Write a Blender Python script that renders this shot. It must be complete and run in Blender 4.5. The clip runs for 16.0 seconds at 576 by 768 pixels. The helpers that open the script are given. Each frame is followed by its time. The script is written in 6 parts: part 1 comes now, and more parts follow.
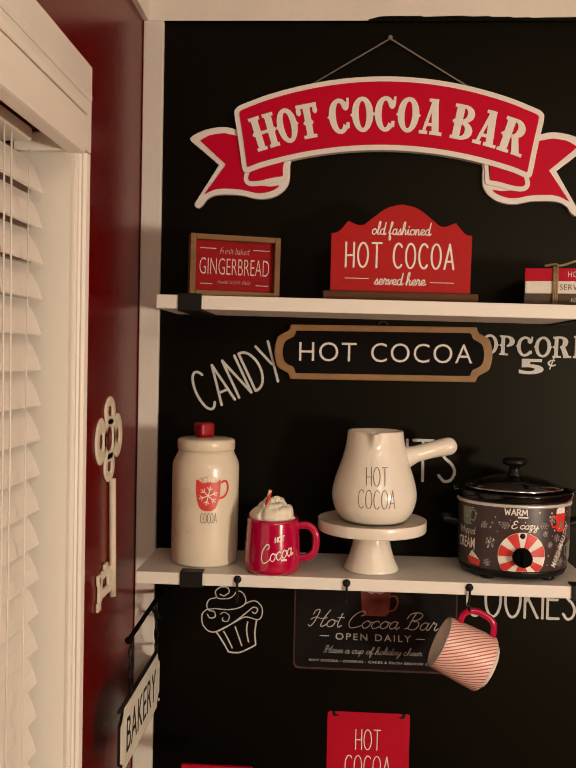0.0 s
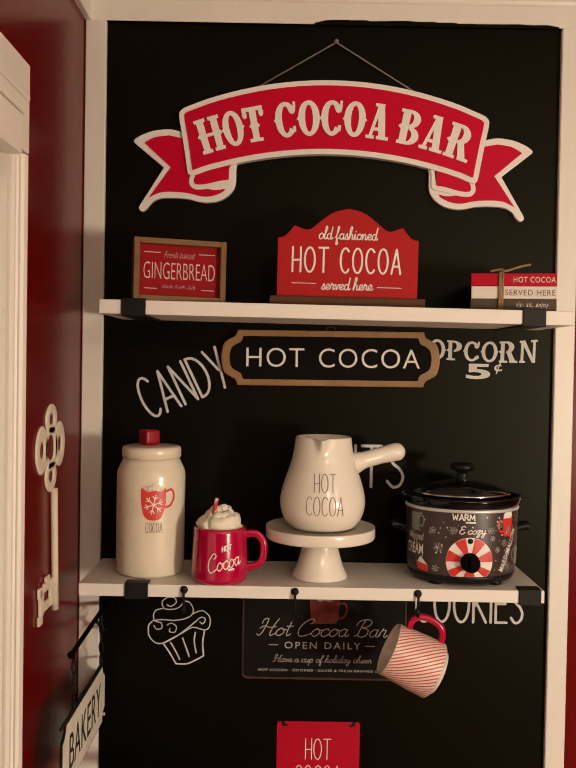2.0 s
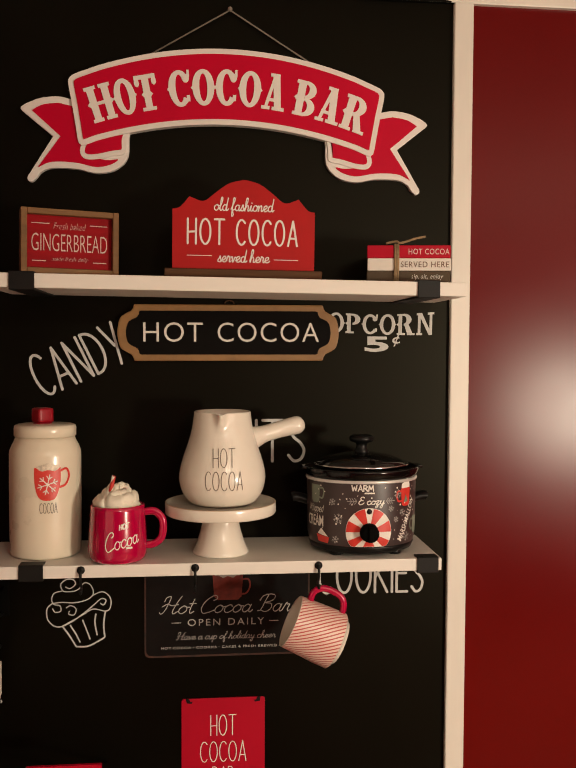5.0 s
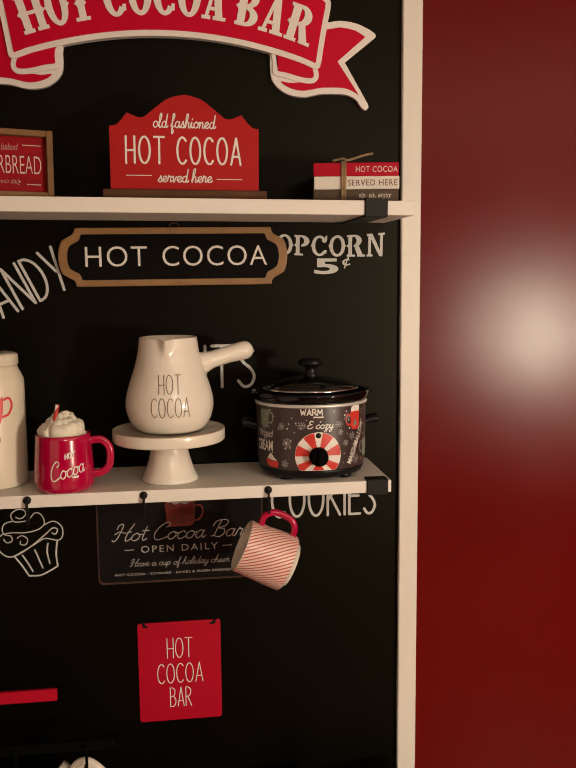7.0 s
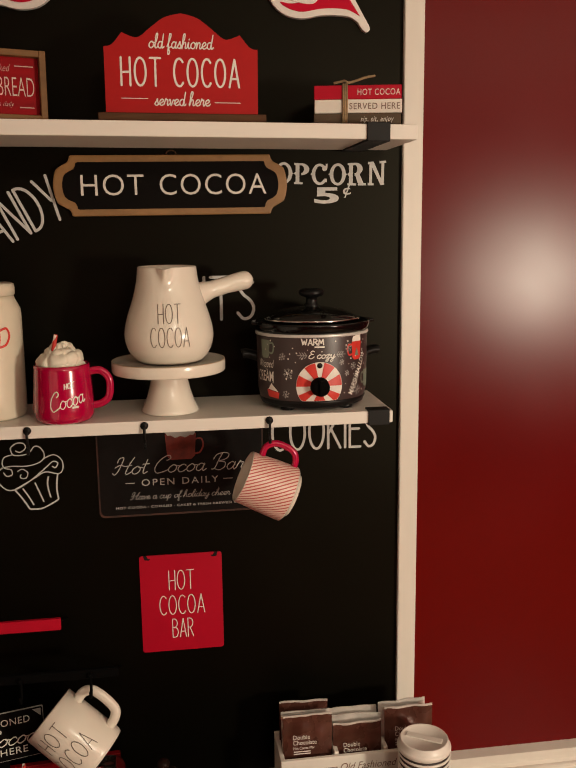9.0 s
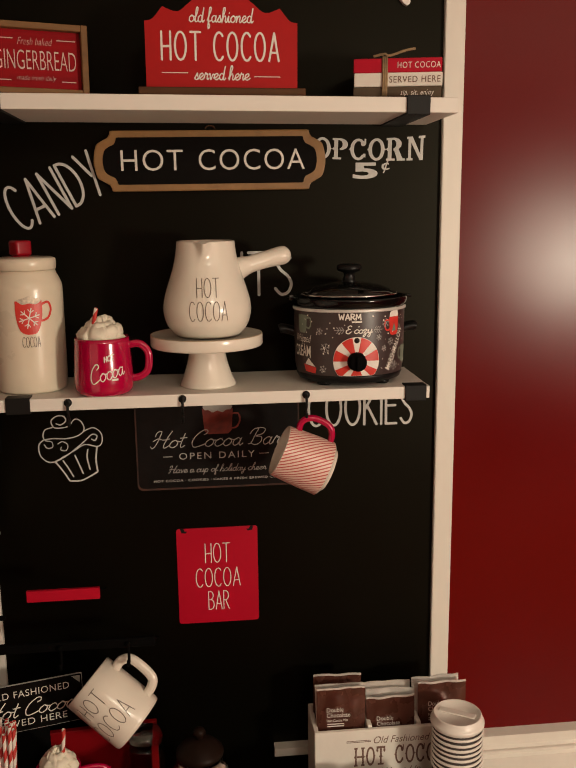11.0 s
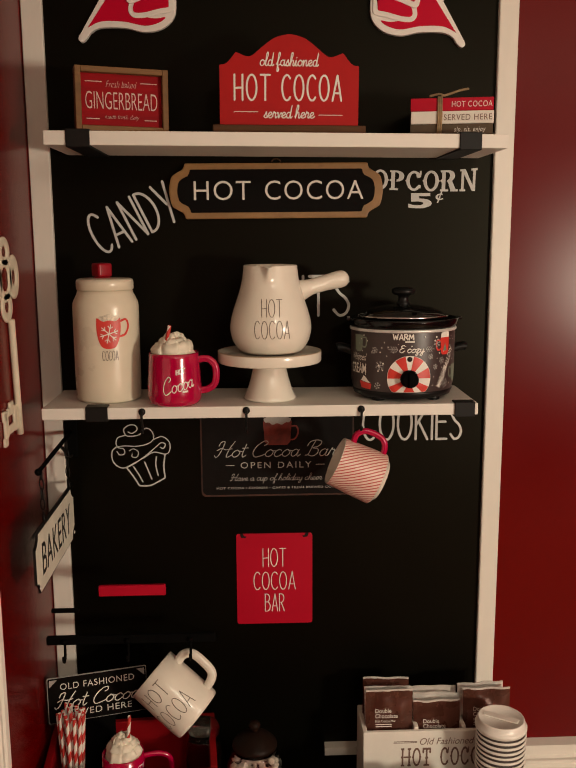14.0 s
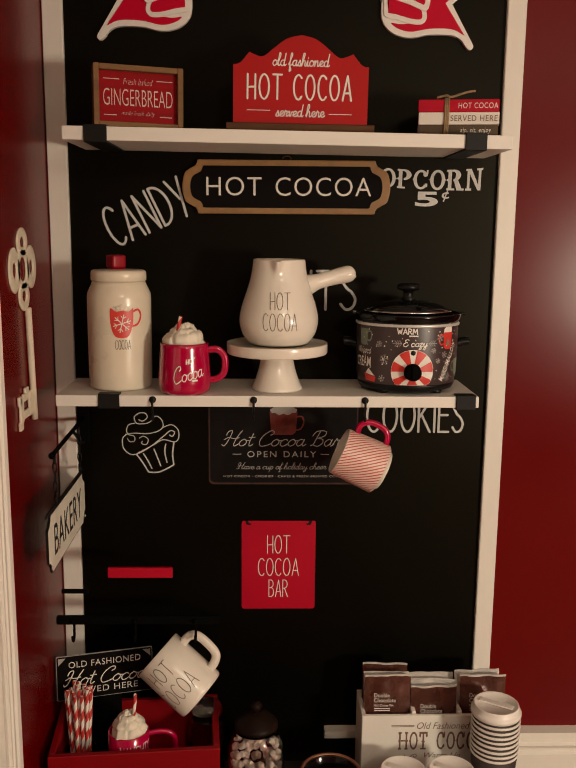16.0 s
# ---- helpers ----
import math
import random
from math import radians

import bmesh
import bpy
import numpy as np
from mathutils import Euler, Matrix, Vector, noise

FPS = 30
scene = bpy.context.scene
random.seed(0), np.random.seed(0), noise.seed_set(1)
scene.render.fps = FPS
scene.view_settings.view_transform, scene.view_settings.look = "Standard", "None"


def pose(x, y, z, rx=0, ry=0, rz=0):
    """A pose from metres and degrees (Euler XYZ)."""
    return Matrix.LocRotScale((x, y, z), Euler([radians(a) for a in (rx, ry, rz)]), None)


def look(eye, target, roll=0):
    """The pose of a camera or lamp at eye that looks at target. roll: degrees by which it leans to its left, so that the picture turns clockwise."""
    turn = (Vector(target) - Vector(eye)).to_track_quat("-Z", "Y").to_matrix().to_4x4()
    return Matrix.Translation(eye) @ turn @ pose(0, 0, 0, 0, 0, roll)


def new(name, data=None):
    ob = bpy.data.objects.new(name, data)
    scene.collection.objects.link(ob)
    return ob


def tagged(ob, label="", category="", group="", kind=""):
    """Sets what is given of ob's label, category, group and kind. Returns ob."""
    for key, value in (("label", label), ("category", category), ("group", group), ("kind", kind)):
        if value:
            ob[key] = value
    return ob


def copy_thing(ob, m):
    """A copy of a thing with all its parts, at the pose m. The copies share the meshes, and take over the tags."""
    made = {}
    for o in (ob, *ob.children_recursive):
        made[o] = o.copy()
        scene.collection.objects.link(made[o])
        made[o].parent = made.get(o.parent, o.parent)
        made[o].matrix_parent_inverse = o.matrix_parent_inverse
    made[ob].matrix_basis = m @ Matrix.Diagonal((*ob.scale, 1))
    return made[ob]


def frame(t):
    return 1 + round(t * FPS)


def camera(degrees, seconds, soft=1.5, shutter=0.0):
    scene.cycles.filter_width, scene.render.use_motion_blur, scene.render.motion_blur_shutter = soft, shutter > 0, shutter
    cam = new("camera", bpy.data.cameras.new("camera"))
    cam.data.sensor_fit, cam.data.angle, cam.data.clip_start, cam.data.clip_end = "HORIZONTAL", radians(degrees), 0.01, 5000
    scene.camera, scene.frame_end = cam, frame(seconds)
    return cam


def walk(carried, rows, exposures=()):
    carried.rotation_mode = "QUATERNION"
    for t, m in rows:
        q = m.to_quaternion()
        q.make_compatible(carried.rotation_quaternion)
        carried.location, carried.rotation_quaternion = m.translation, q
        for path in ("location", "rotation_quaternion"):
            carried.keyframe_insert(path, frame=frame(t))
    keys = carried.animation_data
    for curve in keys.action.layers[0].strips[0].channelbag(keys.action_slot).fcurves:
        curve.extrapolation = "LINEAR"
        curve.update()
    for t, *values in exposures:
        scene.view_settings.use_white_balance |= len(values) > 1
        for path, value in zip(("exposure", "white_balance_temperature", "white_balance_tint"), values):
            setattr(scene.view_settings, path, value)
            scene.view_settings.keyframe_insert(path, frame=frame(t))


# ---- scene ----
cam = camera(37.5, 16.0)
PATH = [
    (0, (-0.016, -0.014, 1.698), (-0.124, 1.982, 1.639), 1.2),
    (0.5, (-0.017, -0.004, 1.7), (-0.1, 1.994, 1.657), 1.3),
    (1, (-0.012, 0.001, 1.699), (-0.071, 2.0, 1.664), 1.2),
    (1.5, (-0.006, 0.002, 1.703), (-0.035, 2.001, 1.661), 1.1),
    (2, (-0.008, 0.004, 1.7), (-0.004, 2.003, 1.654), 1.0),
    (2.5, (-0.011, 0.004, 1.699), (0.025, 2.003, 1.649), 0.9),
    (3, (-0.005, 0.003, 1.698), (0.056, 2.002, 1.645), 0.8),
    (3.5, (-0.001, 0.002, 1.696), (0.084, 2.0, 1.643), 0.7),
    (4, (0.001, 0.003, 1.698), (0.118, 1.999, 1.635), 0.6),
    (4.5, (0.012, 0.009, 1.69), (0.168, 2.001, 1.621), 0.5),
    (5, (0.019, 0.016, 1.686), (0.224, 2.004, 1.601), 0.3),
    (5.2, (0.019, 0.016, 1.685), (0.244, 2.002, 1.591), 0.2),
    (7.5, (0.063, 0.035, 1.672), (0.336, 1.996, 1.389), -0.5),
    (8, (0.062, 0.035, 1.651), (0.336, 1.993, 1.352), -0.7),
    (8.5, (0.054, 0.041, 1.645), (0.338, 1.992, 1.31), -0.8),
    (11, (0.042, 0.033, 1.629), (0.243, 1.983, 1.228), -0.7),
    (11.5, (0.039, 0.016, 1.63), (0.204, 1.972, 1.243), -0.9),
    (12, (0.032, 0.003, 1.634), (0.178, 1.962, 1.257), -0.9),
    (12.5, (0.027, -0.013, 1.632), (0.155, 1.95, 1.271), -0.9),
    (13, (0.032, -0.041, 1.635), (0.137, 1.926, 1.288), -0.9),
    (13.5, (0.028, -0.058, 1.635), (0.118, 1.911, 1.294), -0.6),
    (14, (0.025, -0.065, 1.636), (0.104, 1.903, 1.287), -0.3),
    (14.5, (0.022, -0.072, 1.631), (0.1, 1.895, 1.279), -0.1),
    (15, (0.034, -0.085, 1.634), (0.096, 1.881, 1.272), 0.1),
    (15.5, (0.023, -0.097, 1.642), (0.095, 1.867, 1.27), 0.4),
    (16, (0.026, -0.109, 1.635), (0.086, 1.858, 1.277), 0.6),
]
walk(cam, [(t, look(eye, target, roll)) for t, eye, target, roll in PATH],
     exposures=[(0, -0.02), (5.0, -0.04), (8.0, -0.20), (16.0, -0.31)])

# ---- light: one warm lamp in the room, low and to the right of the camera, and an added fill ----
world = bpy.data.worlds.new("night")
world.use_nodes = True
world.node_tree.nodes["Background"].inputs[0].default_value = (1.0, 0.75, 0.5, 1)
world.node_tree.nodes["Background"].inputs[1].default_value = 0.01
scene.world = world
lamp_data = bpy.data.lights.new("room_lamp", "POINT")
lamp_data.energy, lamp_data.color, lamp_data.shadow_soft_size = 202.0, (1.0, 0.885, 0.685), 0.16
lamp = new("room_lamp", lamp_data)
lamp.location = (1.85, -1.0, 1.39)
# added overhead fill with no known fixture, lifts the crown and banner
ceil_data = bpy.data.lights.new("overhead_fill", "AREA")
ceil_data.energy, ceil_data.color, ceil_data.size = 25.0, (1.0, 0.885, 0.70), 0.5
ceil_fill = new("overhead_fill", ceil_data)
ceil_fill.matrix_world = pose(0.7, -1.3, 2.40)


# ---- materials ----
def lin(h):
    c = [int(h[i:i + 2], 16) / 255 for i in (0, 2, 4)]
    return tuple(v / 12.92 if v <= 0.04045 else ((v + 0.055) / 1.055) ** 2.4 for v in c) + (1.0,)


def shade(c, k):
    return tuple(min(1.0, v * k) for v in c[:3]) + (1.0,)


def material(name, colour, rough=0.5, metal=0.0, vary=0.12, scale=14.0, grain=160.0, bump=0.05, stretch=(1, 1, 1), coat=0.0, spec=0.5, second=None):
    """Two scales of colour change, uneven gloss and fine relief in the object's own space."""
    m = bpy.data.materials.new(name)
    m.use_nodes = True
    nt = m.node_tree
    n, link = nt.nodes, nt.links.new
    b = n["Principled BSDF"]
    b.inputs["Metallic"].default_value = metal
    b.inputs["Coat Weight"].default_value = coat
    b.inputs["Coat Roughness"].default_value = 0.08
    b.inputs["Specular IOR Level"].default_value = spec
    tc, mp = n.new("ShaderNodeTexCoord"), n.new("ShaderNodeMapping")
    mp.inputs["Scale"].default_value = stretch
    link(tc.outputs["Object"], mp.inputs["Vector"])
    big, small = n.new("ShaderNodeTexNoise"), n.new("ShaderNodeTexNoise")
    big.inputs["Scale"].default_value, big.inputs["Detail"].default_value = scale, 5
    small.inputs["Scale"].default_value, small.inputs["Detail"].default_value = grain, 4
    for t in (big, small):
        link(mp.outputs[0], t.inputs["Vector"])
    mix = n.new("ShaderNodeMix")
    mix.data_type = "RGBA"
    mix.inputs[6].default_value = shade(colour, 1 - vary)
    mix.inputs[7].default_value = second or shade(colour, 1 + vary)
    add = n.new("ShaderNodeMath")
    add.operation = "MULTIPLY_ADD"
    link(small.outputs[0], add.inputs[0])
    add.inputs[1].default_value = 0.35
    link(big.outputs[0], add.inputs[2])
    ramp = n.new("ShaderNodeMapRange")
    ramp.inputs[1].default_value, ramp.inputs[2].default_value = 0.45, 0.95
    link(add.outputs[0], ramp.inputs[0])
    link(ramp.outputs[0], mix.inputs[0])
    link(mix.outputs[2], b.inputs["Base Color"])
    rr = n.new("ShaderNodeMapRange")
    rr.inputs[3].default_value, rr.inputs[4].default_value = max(0.02, rough - 0.06), min(1, rough + 0.08)
    link(big.outputs[0], rr.inputs[0])
    link(rr.outputs[0], b.inputs["Roughness"])
    if bump:
        bp = n.new("ShaderNodeBump")
        bp.inputs["Strength"].default_value, bp.inputs["Distance"].default_value = bump, 0.002
        link(small.outputs[0], bp.inputs["Height"])
        link(bp.outputs[0], b.inputs["Normal"])
    return m


def stripes(name, one, two, angular, along, share, rough=0.2):
    """Painted stripes that wind round the object's z axis."""
    m = material(name, one, rough, vary=0.05, bump=0.0, coat=0.05)
    n, link = m.node_tree.nodes, m.node_tree.links.new
    b = n["Principled BSDF"]
    base = b.inputs["Base Color"].links[0].from_socket
    tc, sp = n.new("ShaderNodeTexCoord"), n.new("ShaderNodeSeparateXYZ")
    link(tc.outputs["Object"], sp.inputs[0])
    at, k1, k2, sn, gt = (n.new("ShaderNodeMath") for _ in range(5))
    at.operation, k1.operation, k2.operation, sn.operation, gt.operation = "ARCTAN2", "MULTIPLY", "MULTIPLY_ADD", "SINE", "GREATER_THAN"
    link(sp.outputs[0], at.inputs[0]), link(sp.outputs[1], at.inputs[1])
    link(at.outputs[0], k1.inputs[0])
    k1.inputs[1].default_value = angular
    link(sp.outputs[2], k2.inputs[0])
    k2.inputs[1].default_value = along
    link(k1.outputs[0], k2.inputs[2])
    link(k2.outputs[0], sn.inputs[0])
    link(sn.outputs[0], gt.inputs[0])
    gt.inputs[1].default_value = share
    mix = n.new("ShaderNodeMix")
    mix.data_type = "RGBA"
    link(gt.outputs[0], mix.inputs[0])
    link(base, mix.inputs[6])
    mix.inputs[7].default_value = two
    link(mix.outputs[2], b.inputs["Base Color"])
    return m


def glass(name, tint=(1, 1, 1, 1), rough=0.02):
    m = bpy.data.materials.new(name)
    m.use_nodes = True
    b = m.node_tree.nodes["Principled BSDF"]
    b.inputs["Base Color"].default_value = tint
    b.inputs["Roughness"].default_value = rough
    b.inputs["Transmission Weight"].default_value = 1.0
    b.inputs["IOR"].default_value = 1.45
    return m


M_WALL = material("red_wall_paint", lin("600101"), 0.235, vary=0.08, scale=3, grain=260, bump=0.010, spec=0.19)
M_BOARD = material("chalkboard_paint", (0.0011, 0.0009, 0.0004, 1), 0.42, vary=0.25, scale=5, grain=300, bump=0.012, spec=0.115)
M_BOARD.node_tree.nodes["Principled BSDF"].inputs["Specular Tint"].default_value = (1.0, 0.93, 0.70, 1)
M_WHITE = material("white_gloss_trim_paint", (0.72, 0.69, 0.62, 1), 0.38, vary=0.05, scale=6, grain=90, bump=0.05, stretch=(1, 1, 0.25))
M_SHELF = material("white_painted_pine", (0.74, 0.71, 0.65, 1), 0.45, vary=0.05, scale=8, grain=70, bump=0.10, stretch=(0.15, 1, 1))
M_CEIL = material("ceiling_paint", (0.72, 0.70, 0.66, 1), 0.9, vary=0.04, scale=3, grain=200, bump=0.1)
M_FLOOR = material("oak_floor", (0.20, 0.11, 0.055, 1), 0.4, vary=0.3, scale=4, grain=60, stretch=(1, 0.1, 1))
M_BLIND = material("white_faux_wood_slat", (0.74, 0.70, 0.63, 1), 0.42, vary=0.05, scale=9, grain=60, bump=0.05, stretch=(1, 0.2, 1))
M_CORD = material("white_cord", (0.68, 0.64, 0.56, 1), 0.8, vary=0.1, grain=900)
M_IRON = material("black_powder_coated_steel", (0.006, 0.0055, 0.005, 1), 0.5, vary=0.2, grain=500, bump=0.08, spec=0.22)
M_MATTBLACK = material("matt_black_iron", (0.0016, 0.0014, 0.0012, 1), 0.8, vary=0.2, grain=400, bump=0.1, spec=0.06)
M_BLACKWOOD = material("black_painted_wood", (0.013, 0.012, 0.011, 1), 0.5, vary=0.25, grain=120, bump=0.15)
M_CHALK = material("white_vinyl_lettering", (0.56, 0.57, 0.55, 1), 0.6, vary=0.12, scale=40, grain=300, bump=0.0)
M_CREAMPRINT = material("cream_print", (0.72, 0.69, 0.63, 1), 0.55, vary=0.08, scale=50, grain=400, bump=0.0)
M_GREYCHALK = material("worn_white_print", (0.44, 0.43, 0.40, 1), 0.6, vary=0.25, scale=60, grain=400, bump=0.0)
M_GREYPRINT = material("faded_grey_print", (0.33, 0.32, 0.30, 1), 0.5, vary=0.15, scale=50, grain=400, bump=0.0)
M_BROWNPRINT = material("brown_print", (0.16, 0.085, 0.06, 1), 0.6, vary=0.15, scale=60, grain=400, bump=0.0)
M_INK = material("grey_brown_glaze_lettering", (0.13, 0.10, 0.08, 1), 0.35, vary=0.2, scale=90, grain=500, bump=0.0)
M_BANNER = material("crimson_enamel", lin("bc002c"), 0.45, vary=0.06, scale=7, grain=200, bump=0.02, spec=0.12)
M_BANNERWHITE = material("white_enamel_edge", (0.74, 0.71, 0.66, 1), 0.36, vary=0.04, scale=10, grain=200, bump=0.03)
M_REDSIGN = material("red_painted_board", lin("a60f10"), 0.6, vary=0.08, scale=9, grain=120, bump=0.06, spec=0.25)
M_GINGER = material("red_printed_panel", lin("860610"), 0.6, vary=0.22, scale=22, grain=60, bump=0.04, stretch=(0.3, 1, 3), spec=0.12)
M_WOOD = material("brown_stained_wood", (0.17, 0.088, 0.034, 1), 0.6, vary=0.32, scale=12, grain=90, bump=0.15, stretch=(0.2, 1, 2), spec=0.25)
M_DARKWOOD = material("walnut_stained_base", (0.085, 0.038, 0.016, 1), 0.6, vary=0.3, scale=12, grain=90, bump=0.12, stretch=(0.2, 1, 2), spec=0.18)
M_LIDWOOD = material("near_black_stained_wood", (0.012, 0.006, 0.004, 1), 0.4, vary=0.3, grain=90, bump=0.1, spec=0.08)
M_GOLD = material("antique_gold_brown_edge", (0.27, 0.145, 0.05, 1), 0.5, vary=0.22, scale=16, grain=120, bump=0.08)
M_PLAQUE = material("black_plaque_enamel", (0.0045, 0.0035, 0.003, 1), 0.6, vary=0.3, scale=12, grain=150, bump=0.04, spec=0.06)
M_TIN = material("black_tin_plate", (0.007, 0.0055, 0.005, 1), 0.45, vary=0.45, scale=14, grain=90, bump=0.06, spec=0.12)
M_RUST = material("rust_edge", (0.17, 0.052, 0.024, 1), 0.75, vary=0.6, scale=40, grain=150, bump=0.2, second=(0.012, 0.010, 0.009, 1))
M_REDTIN = material("red_enamel_tin", lin("ae0024"), 0.42, vary=0.06, scale=8, grain=200, bump=0.03, spec=0.3)
M_STRING = material("grey_string", (0.20, 0.175, 0.14, 1), 0.9, vary=0.2, scale=90, grain=800, bump=0.3)
M_DARKSTEEL = material("polished_lid_rim_steel", (0.45, 0.43, 0.41, 1), 0.18, 1.0, vary=0.1, bump=0.0)
M_TAUPE = material("taupe_paint", (0.085, 0.060, 0.038, 1), 0.6, vary=0.15, scale=20, spec=0.2)
M_TWINE = material("jute_twine", (0.28, 0.19, 0.10, 1), 0.9, vary=0.3, scale=90, grain=800, bump=0.4)
M_CERAMIC = material("cream_glazed_ceramic", (0.74, 0.69, 0.60, 1), 0.22, vary=0.03, scale=12, grain=60, bump=0.015, coat=0.25)
M_OLDCREAM = material("warm_cream_glazed_ceramic", (0.69, 0.62, 0.49, 1), 0.28, vary=0.04, scale=12, grain=60, bump=0.015, coat=0.15)
M_KNOB = material("dark_red_glazed_knob", lin("8e0018"), 0.38, vary=0.08, scale=30, grain=90, bump=0.02)
M_PINKPRINT = material("faded_pink_print", (0.56, 0.42, 0.37, 1), 0.6, vary=0.15, scale=60, grain=300, bump=0.0)
M_CLAY = material("unglazed_foot_ring", (0.45, 0.33, 0.22, 1), 0.8, vary=0.15, grain=300)
M_REDGLAZE = material("red_glazed_ceramic", lin("a80038"), 0.18, vary=0.05, scale=14, grain=70, bump=0.015, coat=0.5)
M_CREAM = material("whipped_cream", (0.72, 0.67, 0.55, 1), 0.6, vary=0.07, scale=60, grain=200, bump=0.15)
M_POTBODY = material("dark_brown_printed_steel", (0.036, 0.022, 0.021, 1), 0.36, vary=0.2, scale=20, grain=220, bump=0.02)
M_CROCK = material("black_glazed_stoneware", (0.003, 0.003, 0.003, 1), 0.12, vary=0.2, scale=12, grain=80, bump=0.02, coat=0.0, spec=0.3)
M_PLASTIC = material("black_plastic", (0.004, 0.004, 0.004, 1), 0.34, vary=0.15, grain=500, bump=0.04, spec=0.25)
M_STEEL = material("brushed_steel_band", (0.62, 0.60, 0.57, 1), 0.32, 0.35, vary=0.06, grain=300, bump=0.03, stretch=(1, 1, 0.1))
M_LIDGLASS = material("dark_smoked_lid_glass", (0.005, 0.0045, 0.004, 1), 0.06, vary=0.1, bump=0.0, spec=0.5)
M_GLASS = glass("clear_glass")
M_DECALRED = material("red_print", lin("c8352c"), 0.4, vary=0.12, scale=60, grain=300, bump=0.0)
M_DECALGREEN = material("grey_green_print", (0.16, 0.20, 0.15, 1), 0.4, vary=0.12, scale=60, grain=300, bump=0.0)
M_PINK = stripes("pink_and_red_glazed_stripes", (0.72, 0.55, 0.47, 1), lin("b04a48"), 44.0, -725.0, 0.42, 0.36)
M_STRAW = stripes("red_and_white_paper_stripes", (0.74, 0.68, 0.60, 1), lin("b8281f"), 1.0, 170.0, 0.0, 0.6)
M_PACKET = material("brown_foil_packet", (0.085, 0.030, 0.020, 1), 0.26, 0.25, vary=0.25, scale=26, grain=60, bump=0.25)
M_FOIL = material("silver_foil_edge", (0.66, 0.62, 0.57, 1), 0.34, 0.35, vary=0.12, scale=60, grain=90, bump=0.5)
M_PAPER = material("white_paperboard", (0.72, 0.68, 0.61, 1), 0.6, vary=0.05, scale=12, grain=200, bump=0.04)
M_CUP = material("dark_brown_paper_cup", (0.035, 0.024, 0.020, 1), 0.6, vary=0.2, grain=200, bump=0.05)
M_LID = material("white_plastic_lid", (0.72, 0.68, 0.62, 1), 0.32, vary=0.03, grain=100, bump=0.02)
M_TABLE = material("black_stained_tabletop", (0.02, 0.015, 0.012, 1), 0.45, vary=0.3, scale=6, grain=60, bump=0.1, stretch=(0.2, 1, 1))
M_CRATE = material("red_painted_crate", lin("82030d"), 0.5, vary=0.1, scale=9, grain=90, bump=0.1, stretch=(0.3, 1, 1), spec=0.2)
M_COPPER = material("copper_rim", (0.45, 0.22, 0.13, 1), 0.3, 0.8, vary=0.15, grain=200)
M_MARSH = material("marshmallow", (0.72, 0.60, 0.52, 1), 0.8, vary=0.1, scale=60, grain=300, bump=0.1)
M_IVORY = material("distressed_ivory_cast_iron", (0.66, 0.60, 0.47, 1), 0.55, vary=0.12, scale=45, grain=220, bump=0.25)
M_IVORYTIN = material("ivory_enamel_tin", (0.72, 0.69, 0.58, 1), 0.45, vary=0.1, scale=20, grain=200, bump=0.04)
M_PANE = glass("window_pane")
M_NIGHT = material("night_outside", (0.01, 0.011, 0.014, 1), 0.9, bump=0.0)


# ---- mesh helpers ----
def box(bm, x0, x1, y0, y1, z0, z1, bevel=0.0, segs=1):
    g = bmesh.ops.create_cube(bm, size=1.0, matrix=Matrix.Translation(((x0 + x1) / 2, (y0 + y1) / 2, (z0 + z1) / 2)) @ Matrix.Diagonal((x1 - x0, y1 - y0, z1 - z0, 1)))
    if bevel:
        edges = list({e for v in g["verts"] for e in v.link_edges})
        bmesh.ops.bevel(bm, geom=edges, offset=bevel, segments=segs, affect="EDGES", profile=0.6)
    return bm


def lathe(bm, profile, segs=56, sx=1.0, sy=1.0, at=(0, 0, 0)):
    """Turns (radius, height) pairs round z; radius 0 closes to a pole."""
    rings = []
    for r, z in profile:
        if r <= 1e-6:
            rings.append([bm.verts.new((at[0], at[1], at[2] + z))])
        else:
            rings.append([bm.verts.new((at[0] + sx * r * math.cos(2 * math.pi * i / segs), at[1] + sy * r * math.sin(2 * math.pi * i / segs), at[2] + z)) for i in range(segs)])
    for a, b in zip(rings, rings[1:]):
        for i in range(segs):
            j = (i + 1) % segs
            q = [a[i % len(a)], a[j % len(a)], b[j % len(b)], b[i % len(b)]]
            q = list(dict.fromkeys(q))
            if len(q) > 2:
                f = bm.faces.new(q)
                f.smooth = True
    return bm


def smooth_line(pts, n=8, closed=False):
    """A Catmull-Rom line through the points."""
    p = [Vector(v) for v in pts]
    out, m = [], len(p)
    for i in range(m if closed else m - 1):
        if closed:
            a, b, c, d = p[(i - 1) % m], p[i], p[(i + 1) % m], p[(i + 2) % m]
        else:
            a, b, c, d = p[max(i - 1, 0)], p[i], p[i + 1], p[min(i + 2, m - 1)]
        for k in range(n):
            t = k / n
            out.append(0.5 * ((2 * b) + (c - a) * t + (2 * a - 5 * b + 4 * c - d) * t * t + (3 * b - a - 3 * c + d) * t ** 3))
    if not closed:
        out.append(p[-1])
    return out


